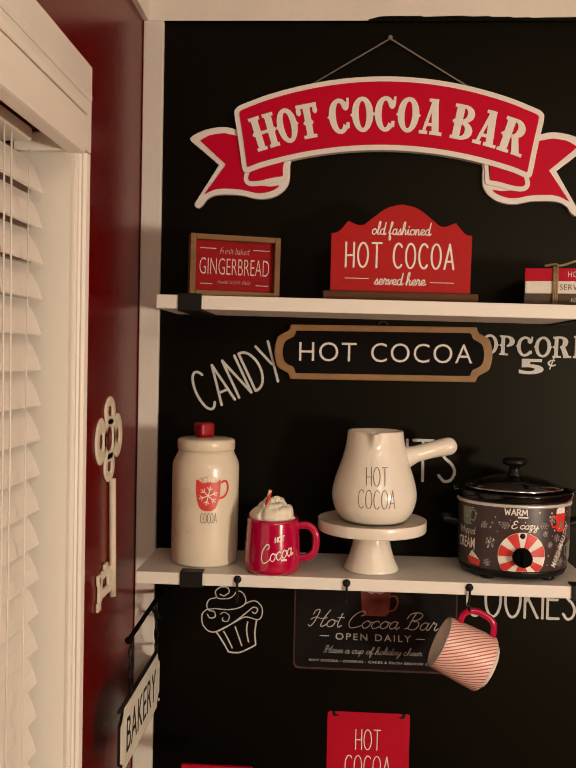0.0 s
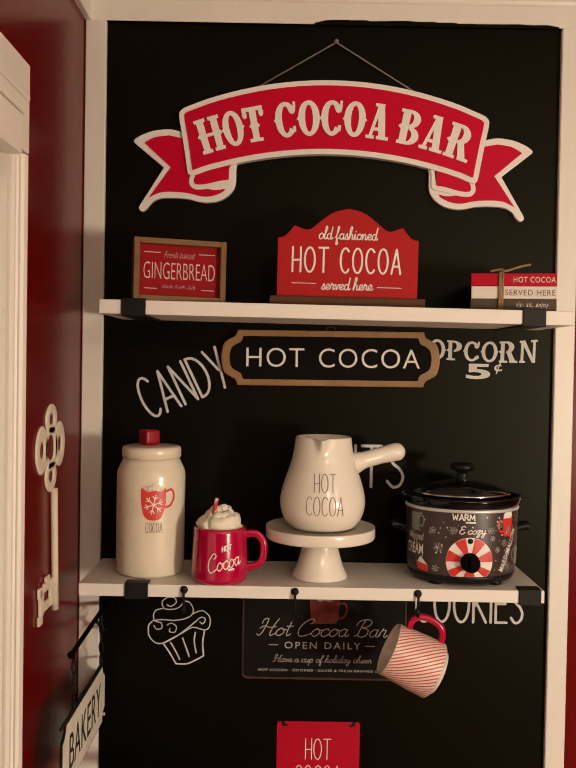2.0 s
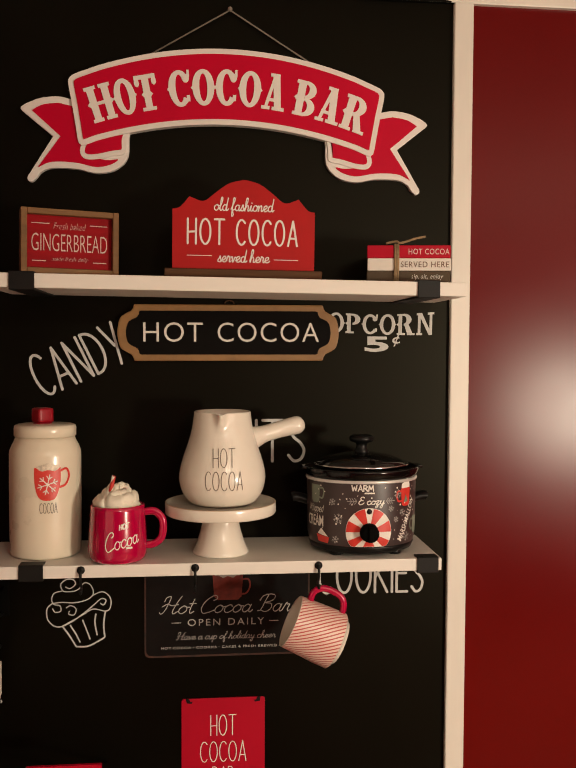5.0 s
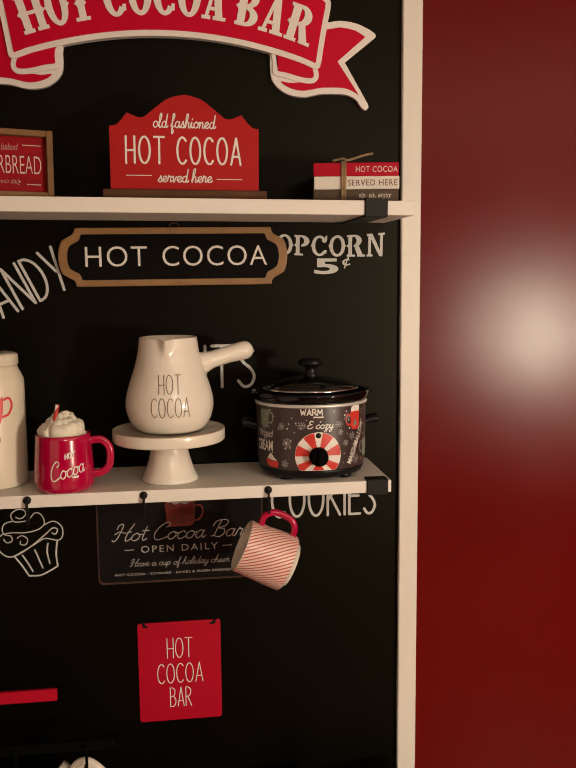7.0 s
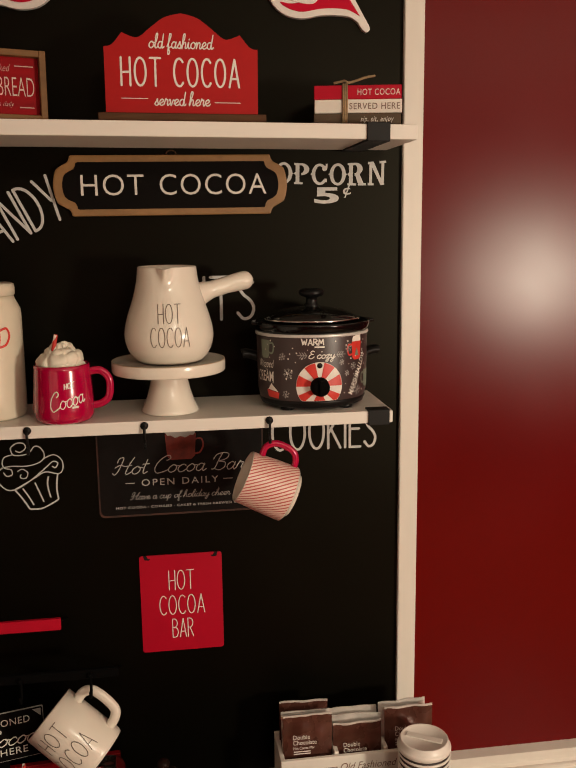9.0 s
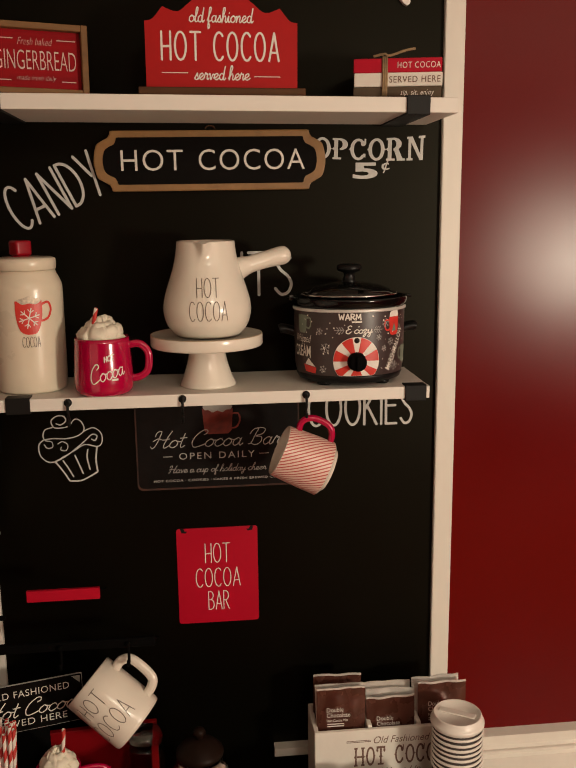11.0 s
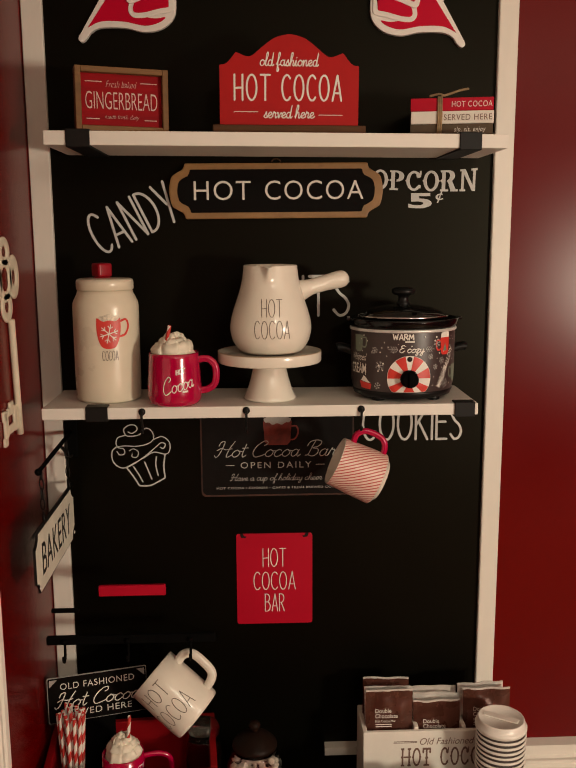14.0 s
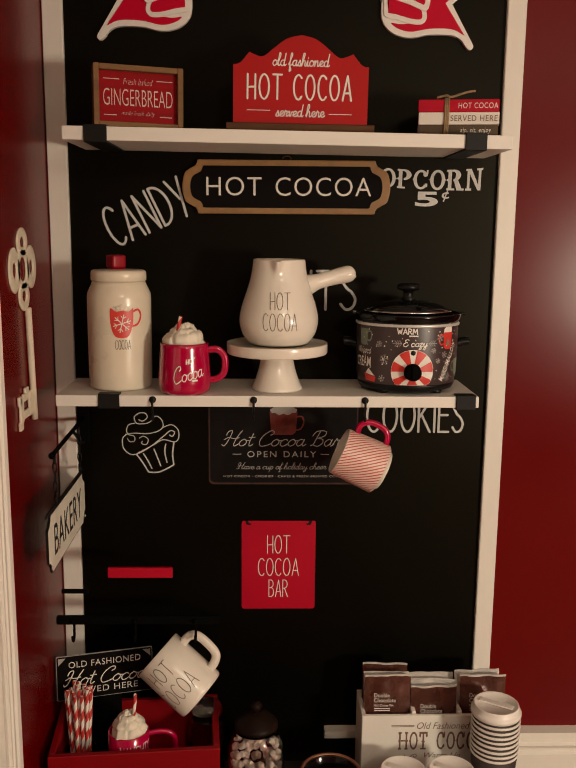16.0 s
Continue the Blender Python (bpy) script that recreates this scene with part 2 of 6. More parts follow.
def tube(bm, pts, radius, segs=12, closed=False, flat=1.0):
    """A round rod along points; radius may be a list."""
    p = [Vector(v) for v in pts]
    rad = radius if isinstance(radius, (list, tuple)) else [radius] * len(p)
    rings, up = [], None
    for i, c in enumerate(p):
        if closed:
            d = p[(i + 1) % len(p)] - p[i - 1]
        else:
            d = p[min(i + 1, len(p) - 1)] - p[max(i - 1, 0)]
        d.normalize()
        if up is None:
            up = Vector((0, 0, 1)) if abs(d.z) < 0.9 else Vector((0, 1, 0))
        side = d.cross(up).normalized()
        up = side.cross(d).normalized()
        rings.append([bm.verts.new(c + rad[i] * (math.cos(a) * side + flat * math.sin(a) * up)) for a in (2 * math.pi * k / segs for k in range(segs))])
    pairs = list(zip(rings, rings[1:])) + ([(rings[-1], rings[0])] if closed else [])
    for a, b in pairs:
        for k in range(segs):
            f = bm.faces.new((a[k], a[(k + 1) % segs], b[(k + 1) % segs], b[k]))
            f.smooth = True
    if not closed:
        bm.faces.new(rings[0][::-1]), bm.faces.new(rings[-1])
    return bm


def plate(bm, outline, y_front, y_back, bevel=0.0):
    """A board cut to an outline of (x, z), its face towards -y."""
    pts = [Vector((p[0], y_back, p[1])) for p in outline]
    area = sum(a.x * b.z - b.x * a.z for a, b in zip(pts, pts[1:] + pts[:1]))
    if area < 0:
        pts.reverse()
    back = bm.faces.new([bm.verts.new(p) for p in pts])
    got = bmesh.ops.extrude_face_region(bm, geom=[back])
    verts = [v for v in got["geom"] if isinstance(v, bmesh.types.BMVert)]
    for v in verts:
        v.co.y = y_front
    front = [f for f in got["geom"] if isinstance(f, bmesh.types.BMFace)]
    if bevel:
        edges = [e for e in front[0].edges]
        bmesh.ops.bevel(bm, geom=edges, offset=bevel, segments=2, affect="EDGES", profile=0.6)
    bmesh.ops.triangulate(bm, faces=[f for f in bm.faces if len(f.verts) > 4])
    bmesh.ops.recalc_face_normals(bm, faces=bm.faces)
    return bm


def inset(outline, d):
    """The outline drawn in by d."""
    p = [Vector((a[0], a[1])) for a in outline]
    if sum(a.x * b.y - b.x * a.y for a, b in zip(p, p[1:] + p[:1])) < 0:
        p.reverse()
    out = []
    for i, c in enumerate(p):
        a, b = p[i - 1], p[(i + 1) % len(p)]
        n1, n2 = Vector((-(c - a).y, (c - a).x)), Vector((-(b - c).y, (b - c).x))
        if n1.length < 1e-9 or n2.length < 1e-9:
            continue
        n1.normalize(), n2.normalize()
        n = n1 + n2
        out.append(tuple(c + n * (d / max(0.35, 1 + n1.dot(n2)))))
    return out


def ribbon(bm, pts, width, y=0.0):
    """A flat painted stroke of (x, z) points with a little thickness, facing -y."""
    p = [Vector((a[0], a[1])) for a in pts]
    rows = []
    for i, c in enumerate(p):
        d = p[min(i + 1, len(p) - 1)] - p[max(i - 1, 0)]
        d = d.normalized() if d.length else Vector((1, 0))
        n = Vector((-d.y, d.x)) * width / 2
        rows.append([bm.verts.new((q.x, y, q.y)) for q in (c + n, c - n)])
    for a, b in zip(rows, rows[1:]):
        bm.faces.new((a[0], b[0], b[1], a[1]))
    return bm


def lettering(body, w, h, depth=0.0008, thin=0.0, shear=0.0, bend=None, y=0.0, spacing=1.0, arc=0.0):
    """Words in the built-in font, fitted to w by h about the origin in the xz plane, facing -y. bend(u, v) gives the place of a point."""
    cu = bpy.data.curves.new("lettering", "FONT")
    cu.body, cu.shear, cu.offset, cu.space_character = body, shear, thin, spacing
    cu.resolution_u = 4
    ob = bpy.data.objects.new("lettering", cu)
    me = bpy.data.meshes.new_from_object(ob)
    bm = bmesh.new()
    bm.from_mesh(me)
    bpy.data.objects.remove(ob), bpy.data.curves.remove(cu), bpy.data.meshes.remove(me)
    xs, ys = [v.co.x for v in bm.verts], [v.co.y for v in bm.verts]
    x0, x1, y0, y1 = min(xs), max(xs), min(ys), max(ys)
    for v in bm.verts:
        u, t = ((v.co.x - x0) / (x1 - x0) - 0.5) * w, ((v.co.y - y0) / (y1 - y0) - 0.5) * h
        v.co = (u, y, t + arc * (u / w) ** 2 * 4)
    if bend:
        n = max(2, int(w / 0.004))
        for i in range(1, n):
            bmesh.ops.bisect_plane(bm, geom=bm.verts[:] + bm.edges[:] + bm.faces[:], plane_co=((i / n - 0.5) * w, 0, 0), plane_no=(1, 0, 0))
        for v in bm.verts:
            v.co = bend(v.co.x, v.co.z)
    elif depth:
        got = bmesh.ops.extrude_face_region(bm, geom=bm.faces[:])
        for v in got["geom"]:
            if isinstance(v, bmesh.types.BMVert):
                v.co.y -= depth
    for f in bm.faces:
        f.smooth = False
    bmesh.ops.recalc_face_normals(bm, faces=bm.faces)
    return bm


def wrapped(profile, sx=1.0, sy=1.0, u0=0.0, v0=0.0, lift=0.0006):
    """A bend onto a turned body: u runs round from the front, v up."""
    zs, rs = [p[1] for p in profile], [p[0] for p in profile]

    def bend(u, v):
        z = v0 + v
        r = float(np.interp(z, zs, rs)) + lift
        a = (u0 + u) / r
        return Vector((sx * r * math.sin(a), -sy * r * math.cos(a), z))
    return bend


def bent(bm, bend, step=0.004):
    xs, zs = [v.co.x for v in bm.verts], [v.co.z for v in bm.verts]
    for lo, hi, no in ((min(xs), max(xs), (1, 0, 0)), (min(zs), max(zs), (0, 0, 1))):
        n = max(2, int((hi - lo) / step))
        for i in range(1, n):
            c = lo + (hi - lo) * i / n
            bmesh.ops.bisect_plane(bm, geom=bm.verts[:] + bm.edges[:] + bm.faces[:], plane_co=(c * no[0], 0, c * no[2]), plane_no=no)
    for v in bm.verts:
        v.co = bend(v.co.x, v.co.z)
    return bm


def flat_shape(outline):
    bm = bmesh.new()
    f = bm.faces.new([bm.verts.new((p[0], 0, p[1])) for p in outline])
    bmesh.ops.triangulate(bm, faces=[f])
    return bm


def thing(name, at, label, category, group="", rz=0.0, rx=0.0, ry=0.0):
    ob = new(name)
    ob.empty_display_size = 0.02
    ob.matrix_world = pose(*at, rx, ry, rz)
    return tagged(ob, label, category, group)


def part(name, bm, mat, parent, label="", m=None):
    me = bpy.data.meshes.new(name)
    bm.normal_update()
    bm.to_mesh(me)
    bm.free()
    me.materials.append(mat)
    ob = new(name, me)
    ob.parent = parent
    if m is not None:
        ob.matrix_basis = m
    return tagged(ob, label)


def piece(name, mesh, parent, m):
    ob = new(name, mesh)
    ob.parent = parent
    ob.matrix_basis = m
    return ob


def structure(name, bm, mat, label, category=""):
    me = bpy.data.meshes.new(name)
    bm.normal_update()
    bm.to_mesh(me)
    bm.free()
    me.materials.append(mat)
    return tagged(new(name, me), label, category or name.split("_")[0], kind="structure")


def B(*a, **k):
    return box(bmesh.new(), *a, **k)


def clouded(bm, amount, size):
    for v in bm.verts:
        v.co += v.normal * amount * noise.noise(v.co * size)
    return bm


# ---- letters drawn with a pen: tall capitals and a joined script ----
def arc(cx, cz, rx, rz, a0, a1, n=20):
    return [(cx + rx * math.cos(radians(a0 + (a1 - a0) * i / n)), cz + rz * math.sin(radians(a0 + (a1 - a0) * i / n))) for i in range(n + 1)]


def curve(*pts):
    return [(q.x, q.y) for q in smooth_line([(a, b, 0) for a, b in pts], 7)]


def line(*pts):
    out = []
    for (a, b), (c, d) in zip(pts, pts[1:]):
        out += [(a + (c - a) * k / 8, b + (d - b) * k / 8) for k in range(9)]
    return out


CAPS = {
    " ": (0.34, []),
    "A": (0.50, [line((0, 0), (0.27, 1)), line((0.27, 1), (0.50, 0)), line((0.09, 0.30), (0.43, 0.30))]),
    "B": (0.44, [line((0, 0), (0, 1)), [(0, 1)] + arc(0.14, 0.77, 0.24, 0.23, 90, -90) + [(0, 0.54)], [(0, 0.54)] + arc(0.16, 0.27, 0.28, 0.27, 90, -90) + [(0, 0)]]),
    "C": (0.47, [arc(0.27, 0.5, 0.27, 0.5, 48, 312, 28)]),
    "D": (0.48, [line((0, 0), (0, 1)), [(0, 1)] + arc(0.06, 0.5, 0.42, 0.5, 90, -90, 26) + [(0, 0)]]),
    "E": (0.38, [line((0, 0), (0, 1)), line((0, 1), (0.38, 1)), line((0, 0.53), (0.33, 0.53)), line((0, 0), (0.38, 0))]),
    "H": (0.42, [line((0, 0), (0, 1)), line((0.42, 0), (0.42, 1)), line((0, 0.47), (0.42, 0.49))]),
    "I": (0.02, [line((0.01, 0), (0.01, 1))]),
    "K": (0.44, [line((0, 0), (0, 1)), line((0.42, 1), (0.0, 0.42)), line((0.10, 0.55), (0.44, 0))]),
    "N": (0.46, [line((0, 0), (0, 1)), line((0, 1), (0.46, 0)), line((0.46, 0), (0.46, 1))]),
    "O": (0.52, [arc(0.26, 0.5, 0.26, 0.5, 90, 450, 36)]),
    "R": (0.44, [line((0, 0), (0, 1)), [(0, 1)] + arc(0.15, 0.75, 0.25, 0.25, 90, -90) + [(0, 0.5)], line((0.16, 0.5), (0.44, 0))]),
    "S": (0.40, [curve((0.37, 0.86), (0.25, 0.99), (0.10, 0.95), (0.03, 0.78), (0.14, 0.58), (0.30, 0.44), (0.39, 0.25), (0.31, 0.05), (0.14, 0.0), (0.0, 0.14))]),
    "T": (0.48, [line((0.24, 0), (0.24, 1)), line((0, 1), (0.48, 1))]),
    "U": (0.46, [[(0, 1)] + arc(0.23, 0.26, 0.23, 0.26, 180, 360) + [(0.46, 1)]]),
    "Y": (0.46, [line((0, 1), (0.25, 0.46)), line((0.46, 1), (0.20, 0))]),
}
SCRIPT = {" ": (0.24, [])}
SCRIPT["o"] = (0.42, [curve((0.20, 0.45), (0.06, 0.30), (0.06, 0.10), (0.20, 0.0), (0.35, 0.13), (0.35, 0.34), (0.22, 0.45), (0.30, 0.38), (0.46, 0.36))])
SCRIPT["c"] = (0.38, [curve((0.34, 0.35), (0.24, 0.45), (0.08, 0.35), (0.04, 0.15), (0.15, 0.0), (0.28, 0.03), (0.40, 0.15))])
SCRIPT["a"] = (0.46, [curve((0.34, 0.36), (0.20, 0.45), (0.06, 0.32), (0.05, 0.12), (0.16, 0.0), (0.29, 0.12), (0.35, 0.43)), curve((0.35, 0.43), (0.33, 0.12), (0.39, 0.0), (0.49, 0.12))])
SCRIPT["d"] = (0.47, [curve((0.33, 0.36), (0.20, 0.45), (0.06, 0.32), (0.05, 0.12), (0.16, 0.0), (0.29, 0.12), (0.40, 0.96)), curve((0.40, 0.96), (0.34, 0.14), (0.40, 0.0), (0.50, 0.12))])
SCRIPT["e"] = (0.38, [curve((0.0, 0.12), (0.18, 0.19), (0.31, 0.34), (0.21, 0.45), (0.07, 0.33), (0.06, 0.12), (0.18, 0.0), (0.30, 0.04), (0.41, 0.14))])
SCRIPT["h"] = (0.44, [curve((0.0, 0.12), (0.18, 0.6), (0.23, 0.93), (0.15, 1.0), (0.09, 0.75), (0.05, 0.0)), curve((0.06, 0.06), (0.14, 0.34), (0.26, 0.43), (0.31, 0.28), (0.29, 0.08), (0.36, 0.0), (0.46, 0.12))])
SCRIPT["l"] = (0.24, [curve((0.0, 0.12), (0.17, 0.6), (0.21, 0.93), (0.13, 1.0), (0.08, 0.70), (0.07, 0.10), (0.15, 0.0), (0.27, 0.12))])
SCRIPT["t"] = (0.26, [curve((0.14, 0.82), (0.10, 0.2), (0.17, 0.0), (0.29, 0.12)), line((0.0, 0.56), (0.27, 0.58))])
SCRIPT["i"] = (0.22, [curve((0.0, 0.16), (0.09, 0.44), (0.08, 0.10), (0.15, 0.0), (0.25, 0.12)), line((0.11, 0.62), (0.12, 0.65))])
SCRIPT["n"] = (0.43, [curve((0.0, 0.32), (0.06, 0.43), (0.05, 0.0)), curve((0.05, 0.06), (0.14, 0.35), (0.25, 0.44), (0.30, 0.3), (0.28, 0.08), (0.35, 0.0), (0.46, 0.12))])
SCRIPT["r"] = (0.34, [curve((0.0, 0.12), (0.09, 0.50), (0.13, 0.40), (0.24, 0.40), (0.22, 0.12), (0.28, 0.0), (0.37, 0.12))])
SCRIPT["s"] = (0.30, [curve((0.0, 0.10), (0.12, 0.34), (0.17, 0.47), (0.20, 0.28), (0.25, 0.12), (0.16, 0.0), (0.04, 0.05)), curve((0.16, 0.0), (0.24, 0.03), (0.34, 0.14))])
SCRIPT["u"] = (0.44, [curve((0.0, 0.30), (0.06, 0.44), (0.06, 0.12), (0.15, 0.0), (0.27, 0.12), (0.32, 0.44)), curve((0.32, 0.44), (0.31, 0.1), (0.37, 0.0), (0.47, 0.12))])
SCRIPT["v"] = (0.36, [curve((0.0, 0.34), (0.07, 0.43), (0.12, 0.15), (0.17, 0.0), (0.29, 0.38), (0.40, 0.34))])
SCRIPT["p"] = (0.42, [curve((0.0, 0.16), (0.09, 0.44), (0.07, 0.0), (0.04, -0.42)), curve((0.07, 0.05), (0.11, 0.35), (0.24, 0.45), (0.34, 0.30), (0.30, 0.06), (0.18, 0.0), (0.10, 0.05))])
SCRIPT["y"] = (0.42, [curve((0.0, 0.30), (0.06, 0.44), (0.06, 0.14), (0.15, 0.03), (0.27, 0.14), (0.33, 0.44), (0.28, -0.28), (0.16, -0.42), (0.08, -0.28), (0.26, -0.02), (0.44, 0.12))])
SCRIPT["f"] = (0.30, [curve((0.0, 0.12), (0.18, 0.6), (0.25, 0.90), (0.18, 1.0), (0.12, 0.8), (0.09, -0.28), (0.15, -0.42), (0.22, -0.28), (0.13, 0.0), (0.33, 0.12))])
SCRIPT["H"] = (0.72, [curve((0.0, 0.72), (0.04, 0.94), (0.20, 1.0), (0.22, 0.75), (0.15, 0.2), (0.04, 0.0), (-0.06, 0.10)), curve((0.68, 1.0), (0.56, 0.6), (0.50, 0.14), (0.57, 0.0), (0.74, 0.14)), curve((-0.02, 0.42), (0.16, 0.56), (0.40, 0.48), (0.66, 0.54))])
SCRIPT["C"] = (0.66, [curve((0.50, 0.72), (0.62, 0.82), (0.58, 0.98), (0.40, 0.98), (0.16, 0.68), (0.08, 0.28), (0.22, 0.0), (0.46, 0.04), (0.68, 0.16))])
SCRIPT["B"] = (0.66, [curve((0.04, 0.06), (0.16, 0.12), (0.22, 0.6), (0.28, 0.96)), curve((-0.02, 0.66), (0.06, 0.92), (0.34, 1.02), (0.58, 0.92), (0.54, 0.66), (0.26, 0.52), (0.52, 0.46), (0.58, 0.18), (0.40, 0.0), (0.16, 0.08))])

SCRIPT["z"] = (0.38, [curve((0.02, 0.36), (0.12, 0.45), (0.28, 0.42), (0.05, 0.03), (0.20, 0.04), (0.24, -0.24), (0.12, -0.40), (0.06, -0.25), (0.40, 0.12))])
SCRIPT["&"] = (0.46, [curve((0.42, 0.80), (0.27, 0.92), (0.10, 0.76), (0.20, 0.54), (0.34, 0.50)), curve((0.22, 0.52), (0.03, 0.34), (0.06, 0.06), (0.28, 0.0), (0.46, 0.22))])
CAPS["W"] = (0.62, [line((0, 1), (0.15, 0), (0.31, 0.75), (0.47, 0), (0.62, 1))])
CAPS["M"] = (0.58, [line((0, 0), (0.06, 1), (0.29, 0.25), (0.52, 1), (0.58, 0))])


def pen_letters(body, w, h, pen, glyphs=None, shear=0.0, gap=0.16, bend=None, y=0.0, turn_by=0.0):
    """Words drawn with a round pen, fitted to w by h about the origin in the xz plane, facing -y."""
    glyphs = glyphs or CAPS
    gap = 0.0 if glyphs is SCRIPT else gap
    lines, u = [], 0.0
    for ch in body:
        adv, strokes = glyphs[ch]
        lines += [[(u + a + shear * b, b) for a, b in st] for st in strokes]
        u += adv + gap
    xs, zs = [p[0] for l in lines for p in l], [p[1] for l in lines for p in l]
    x0, x1, z0, z1 = min(xs), max(xs), min(zs), max(zs)
    kx, kz = (w - pen) / (x1 - x0), (h - pen) / (z1 - z0)
    ca, sa = math.cos(radians(turn_by)), math.sin(radians(turn_by))
    bm = bmesh.new()
    for i, l in enumerate(lines):
        pts = []
        for a, b in l:
            q = ((a - (x0 + x1) / 2) * kx, (b - (z0 + z1) / 2) * kz)
            q = Vector((q[0] * ca - q[1] * sa, q[0] * sa + q[1] * ca))
            if not pts or (q - pts[-1]).length > 1e-5:
                pts.append(q)
        d0, d1 = (pts[0] - pts[1]).normalized(), (pts[-1] - pts[-2]).normalized()
        level = y - 0.00005 * (i % 9)
        rows = []
        for k, c in enumerate(pts):
            d = (pts[min(k + 1, len(pts) - 1)] - pts[max(k - 1, 0)]).normalized()
            nn = Vector((-d.y, d.x)) * pen / 2
            rows.append((c + nn, c - nn))
        for c, d, front in ((pts[0], d0, True), (pts[-1], d1, False)):
            nn = Vector((-d.y, d.x))
            for ang in (30, 60, 80):
                m = c + d * (pen / 2 * math.sin(radians(ang)))
                v = nn * (pen / 2 * math.cos(radians(ang)))
                if front:
                    rows.insert(0, (m - v, m + v))
                else:
                    rows.append((m + v, m - v))
        made = [[bm.verts.new((q.x, level - 0.00012 * k / len(rows), q.y)) for q in r] for k, r in enumerate(rows)]
        for a, b in zip(made, made[1:]):
            bm.faces.new((a[0], b[0], b[1], a[1]))
    if bend:
        for v in bm.verts:
            lift = v.co.y
            p = bend(v.co.x, v.co.z)
            out = Vector((p.x, p.y, 0)).normalized()
            v.co = p - out * lift
    return bm


def slab_glyph(ch, st=0.24):
    """A western capital of height 1 as (width, faces): heavy stems, slab feet and mid spurs."""
    f, t = [], 0.095
    rect = lambda a, b, c, d: f.append([(a, c), (b, c), (b, d), (a, d)])
    spur = lambda x, z, r=0.07: f.append([(x - r, z), (x, z - r), (x + r, z), (x, z + r)])

    def band(cx, cz, ro, rz, ri, rj, a0, a1, n=20):
        o, i = arc(cx, cz, ro, rz, a0, a1, n), arc(cx, cz, ri, rj, a0, a1, n)
        for k in range(n):
            f.append([o[k], o[k + 1], i[k + 1], i[k]])

    if ch == "H":
        for x in (0.06, 0.70 - st):
            rect(x, x + st, 0, 1)
            rect(x - 0.06, x + st + 0.06, 0, t), rect(x - 0.06, x + st + 0.06, 1 - t, 1)
        rect(0.2, 0.6, 0.455, 0.545)
        spur(0.05, 0.5), spur(0.71, 0.5)
        return 0.76, f
    if ch in "OC":
        w = 0.64
        a = (0, 360) if ch == "O" else (38, 322)
        band(w / 2, 0.5, w / 2, 0.51, w / 2 - st * 0.95, 0.39, *a, 32)
        spur(0.02, 0.5)
        if ch == "O":
            spur(w - 0.02, 0.5)
        else:
            f.append(arc(w - 0.13, 0.77, 0.10, 0.12, 0, 345, 14))
            rect(w - 0.09, w - 0.02, 0.80, 1.0), rect(w - 0.14, w - 0.04, 0.13, 0.30)
        return w, f
    if ch == "T":
        rect(0.32 - st / 2, 0.32 + st / 2, 0, 1), rect(0.1, 0.54, 0, t), rect(0.04, 0.60, 0.885, 1)
        for x in (0.06, 0.58):
            f.append(arc(x, 0.80, 0.075, 0.11, 0, 345, 14)), rect(x - 0.06, x + 0.06, 0.82, 1)
        spur(0.32 - st / 2, 0.45), spur(0.32 + st / 2, 0.45)
        return 0.64, f
    if ch == "A":
        f.append([(0.07, 0), (0.17, 0), (0.39, 1), (0.30, 1)])
        f.append([(0.62 - st, 0), (0.62, 0), (0.46, 1.0), (0.26, 1.0)])
        rect(0.14, 0.5, 0.24, 0.33), rect(0, 0.26, 0, t), rect(0.54 - st, 0.70, 0, t), rect(0.20, 0.47, 0.93, 1.02)
        return 0.70, f
    if ch == "N":
        for x in (0.06, 0.54):
            rect(x, x + 0.11, 0, 1)
        f.append([(0.52, 0), (0.65, 0), (0.22, 1), (0.06, 1)])
        rect(0, 0.24, 0, t), rect(0, 0.2, 1 - t, 1), rect(0.46, 0.72, 1 - t, 1)
        return 0.72, f
    rect(0.06, 0.06 + st, 0, 1), rect(0, 0.34, 0, t), rect(0, 0.34, 1 - t, 1)
    spur(0.05, 0.5)
    if ch == "B":
        band(0.28, 0.745, 0.30, 0.255, 0.10, 0.16, -90, 90, 14), band(0.28, 0.265, 0.34, 0.265, 0.12, 0.17, -90, 90, 14)
        return 0.64, f
    band(0.28, 0.72, 0.32, 0.28, 0.11, 0.18, -90, 90, 14)
    if ch == "R":
        f.append([(0.30, 0.48), (0.48, 0.50), (0.66, 0.06), (0.44, 0.02)]), rect(0.42, 0.74, 0, t)
        return 0.74, f
    return 0.62, f


def slab_word(body, x0, x1, h, place, depth, st=0.24, gap=0.045):
    """Western capitals between x0 and x1, put where place(u, v) says, with a raised front."""
    cells = [slab_glyph(ch, st) for ch in body]
    total = sum(c[0] for c in cells) + gap * (len(cells) - 1)
    k, u = (x1 - x0) / total, x0
    bm = bmesh.new()
    for wd, faces in cells:
        for i, f in enumerate(faces):
            vs = [bm.verts.new(place(u + a * k, (b - 0.5) * h) + Vector((0, -depth * (0.7 + 0.3 * i / len(faces)), 0))) for a, b in f]
            bm.faces.new(vs)
        u += (wd + gap) * k
    got = bmesh.ops.extrude_face_region(bm, geom=bm.faces[:])
    for q in got["geom"]:
        if isinstance(q, bmesh.types.BMVert):
            q.co.y += depth * 0.68
    bmesh.ops.recalc_face_normals(bm, faces=bm.faces)
    return bm


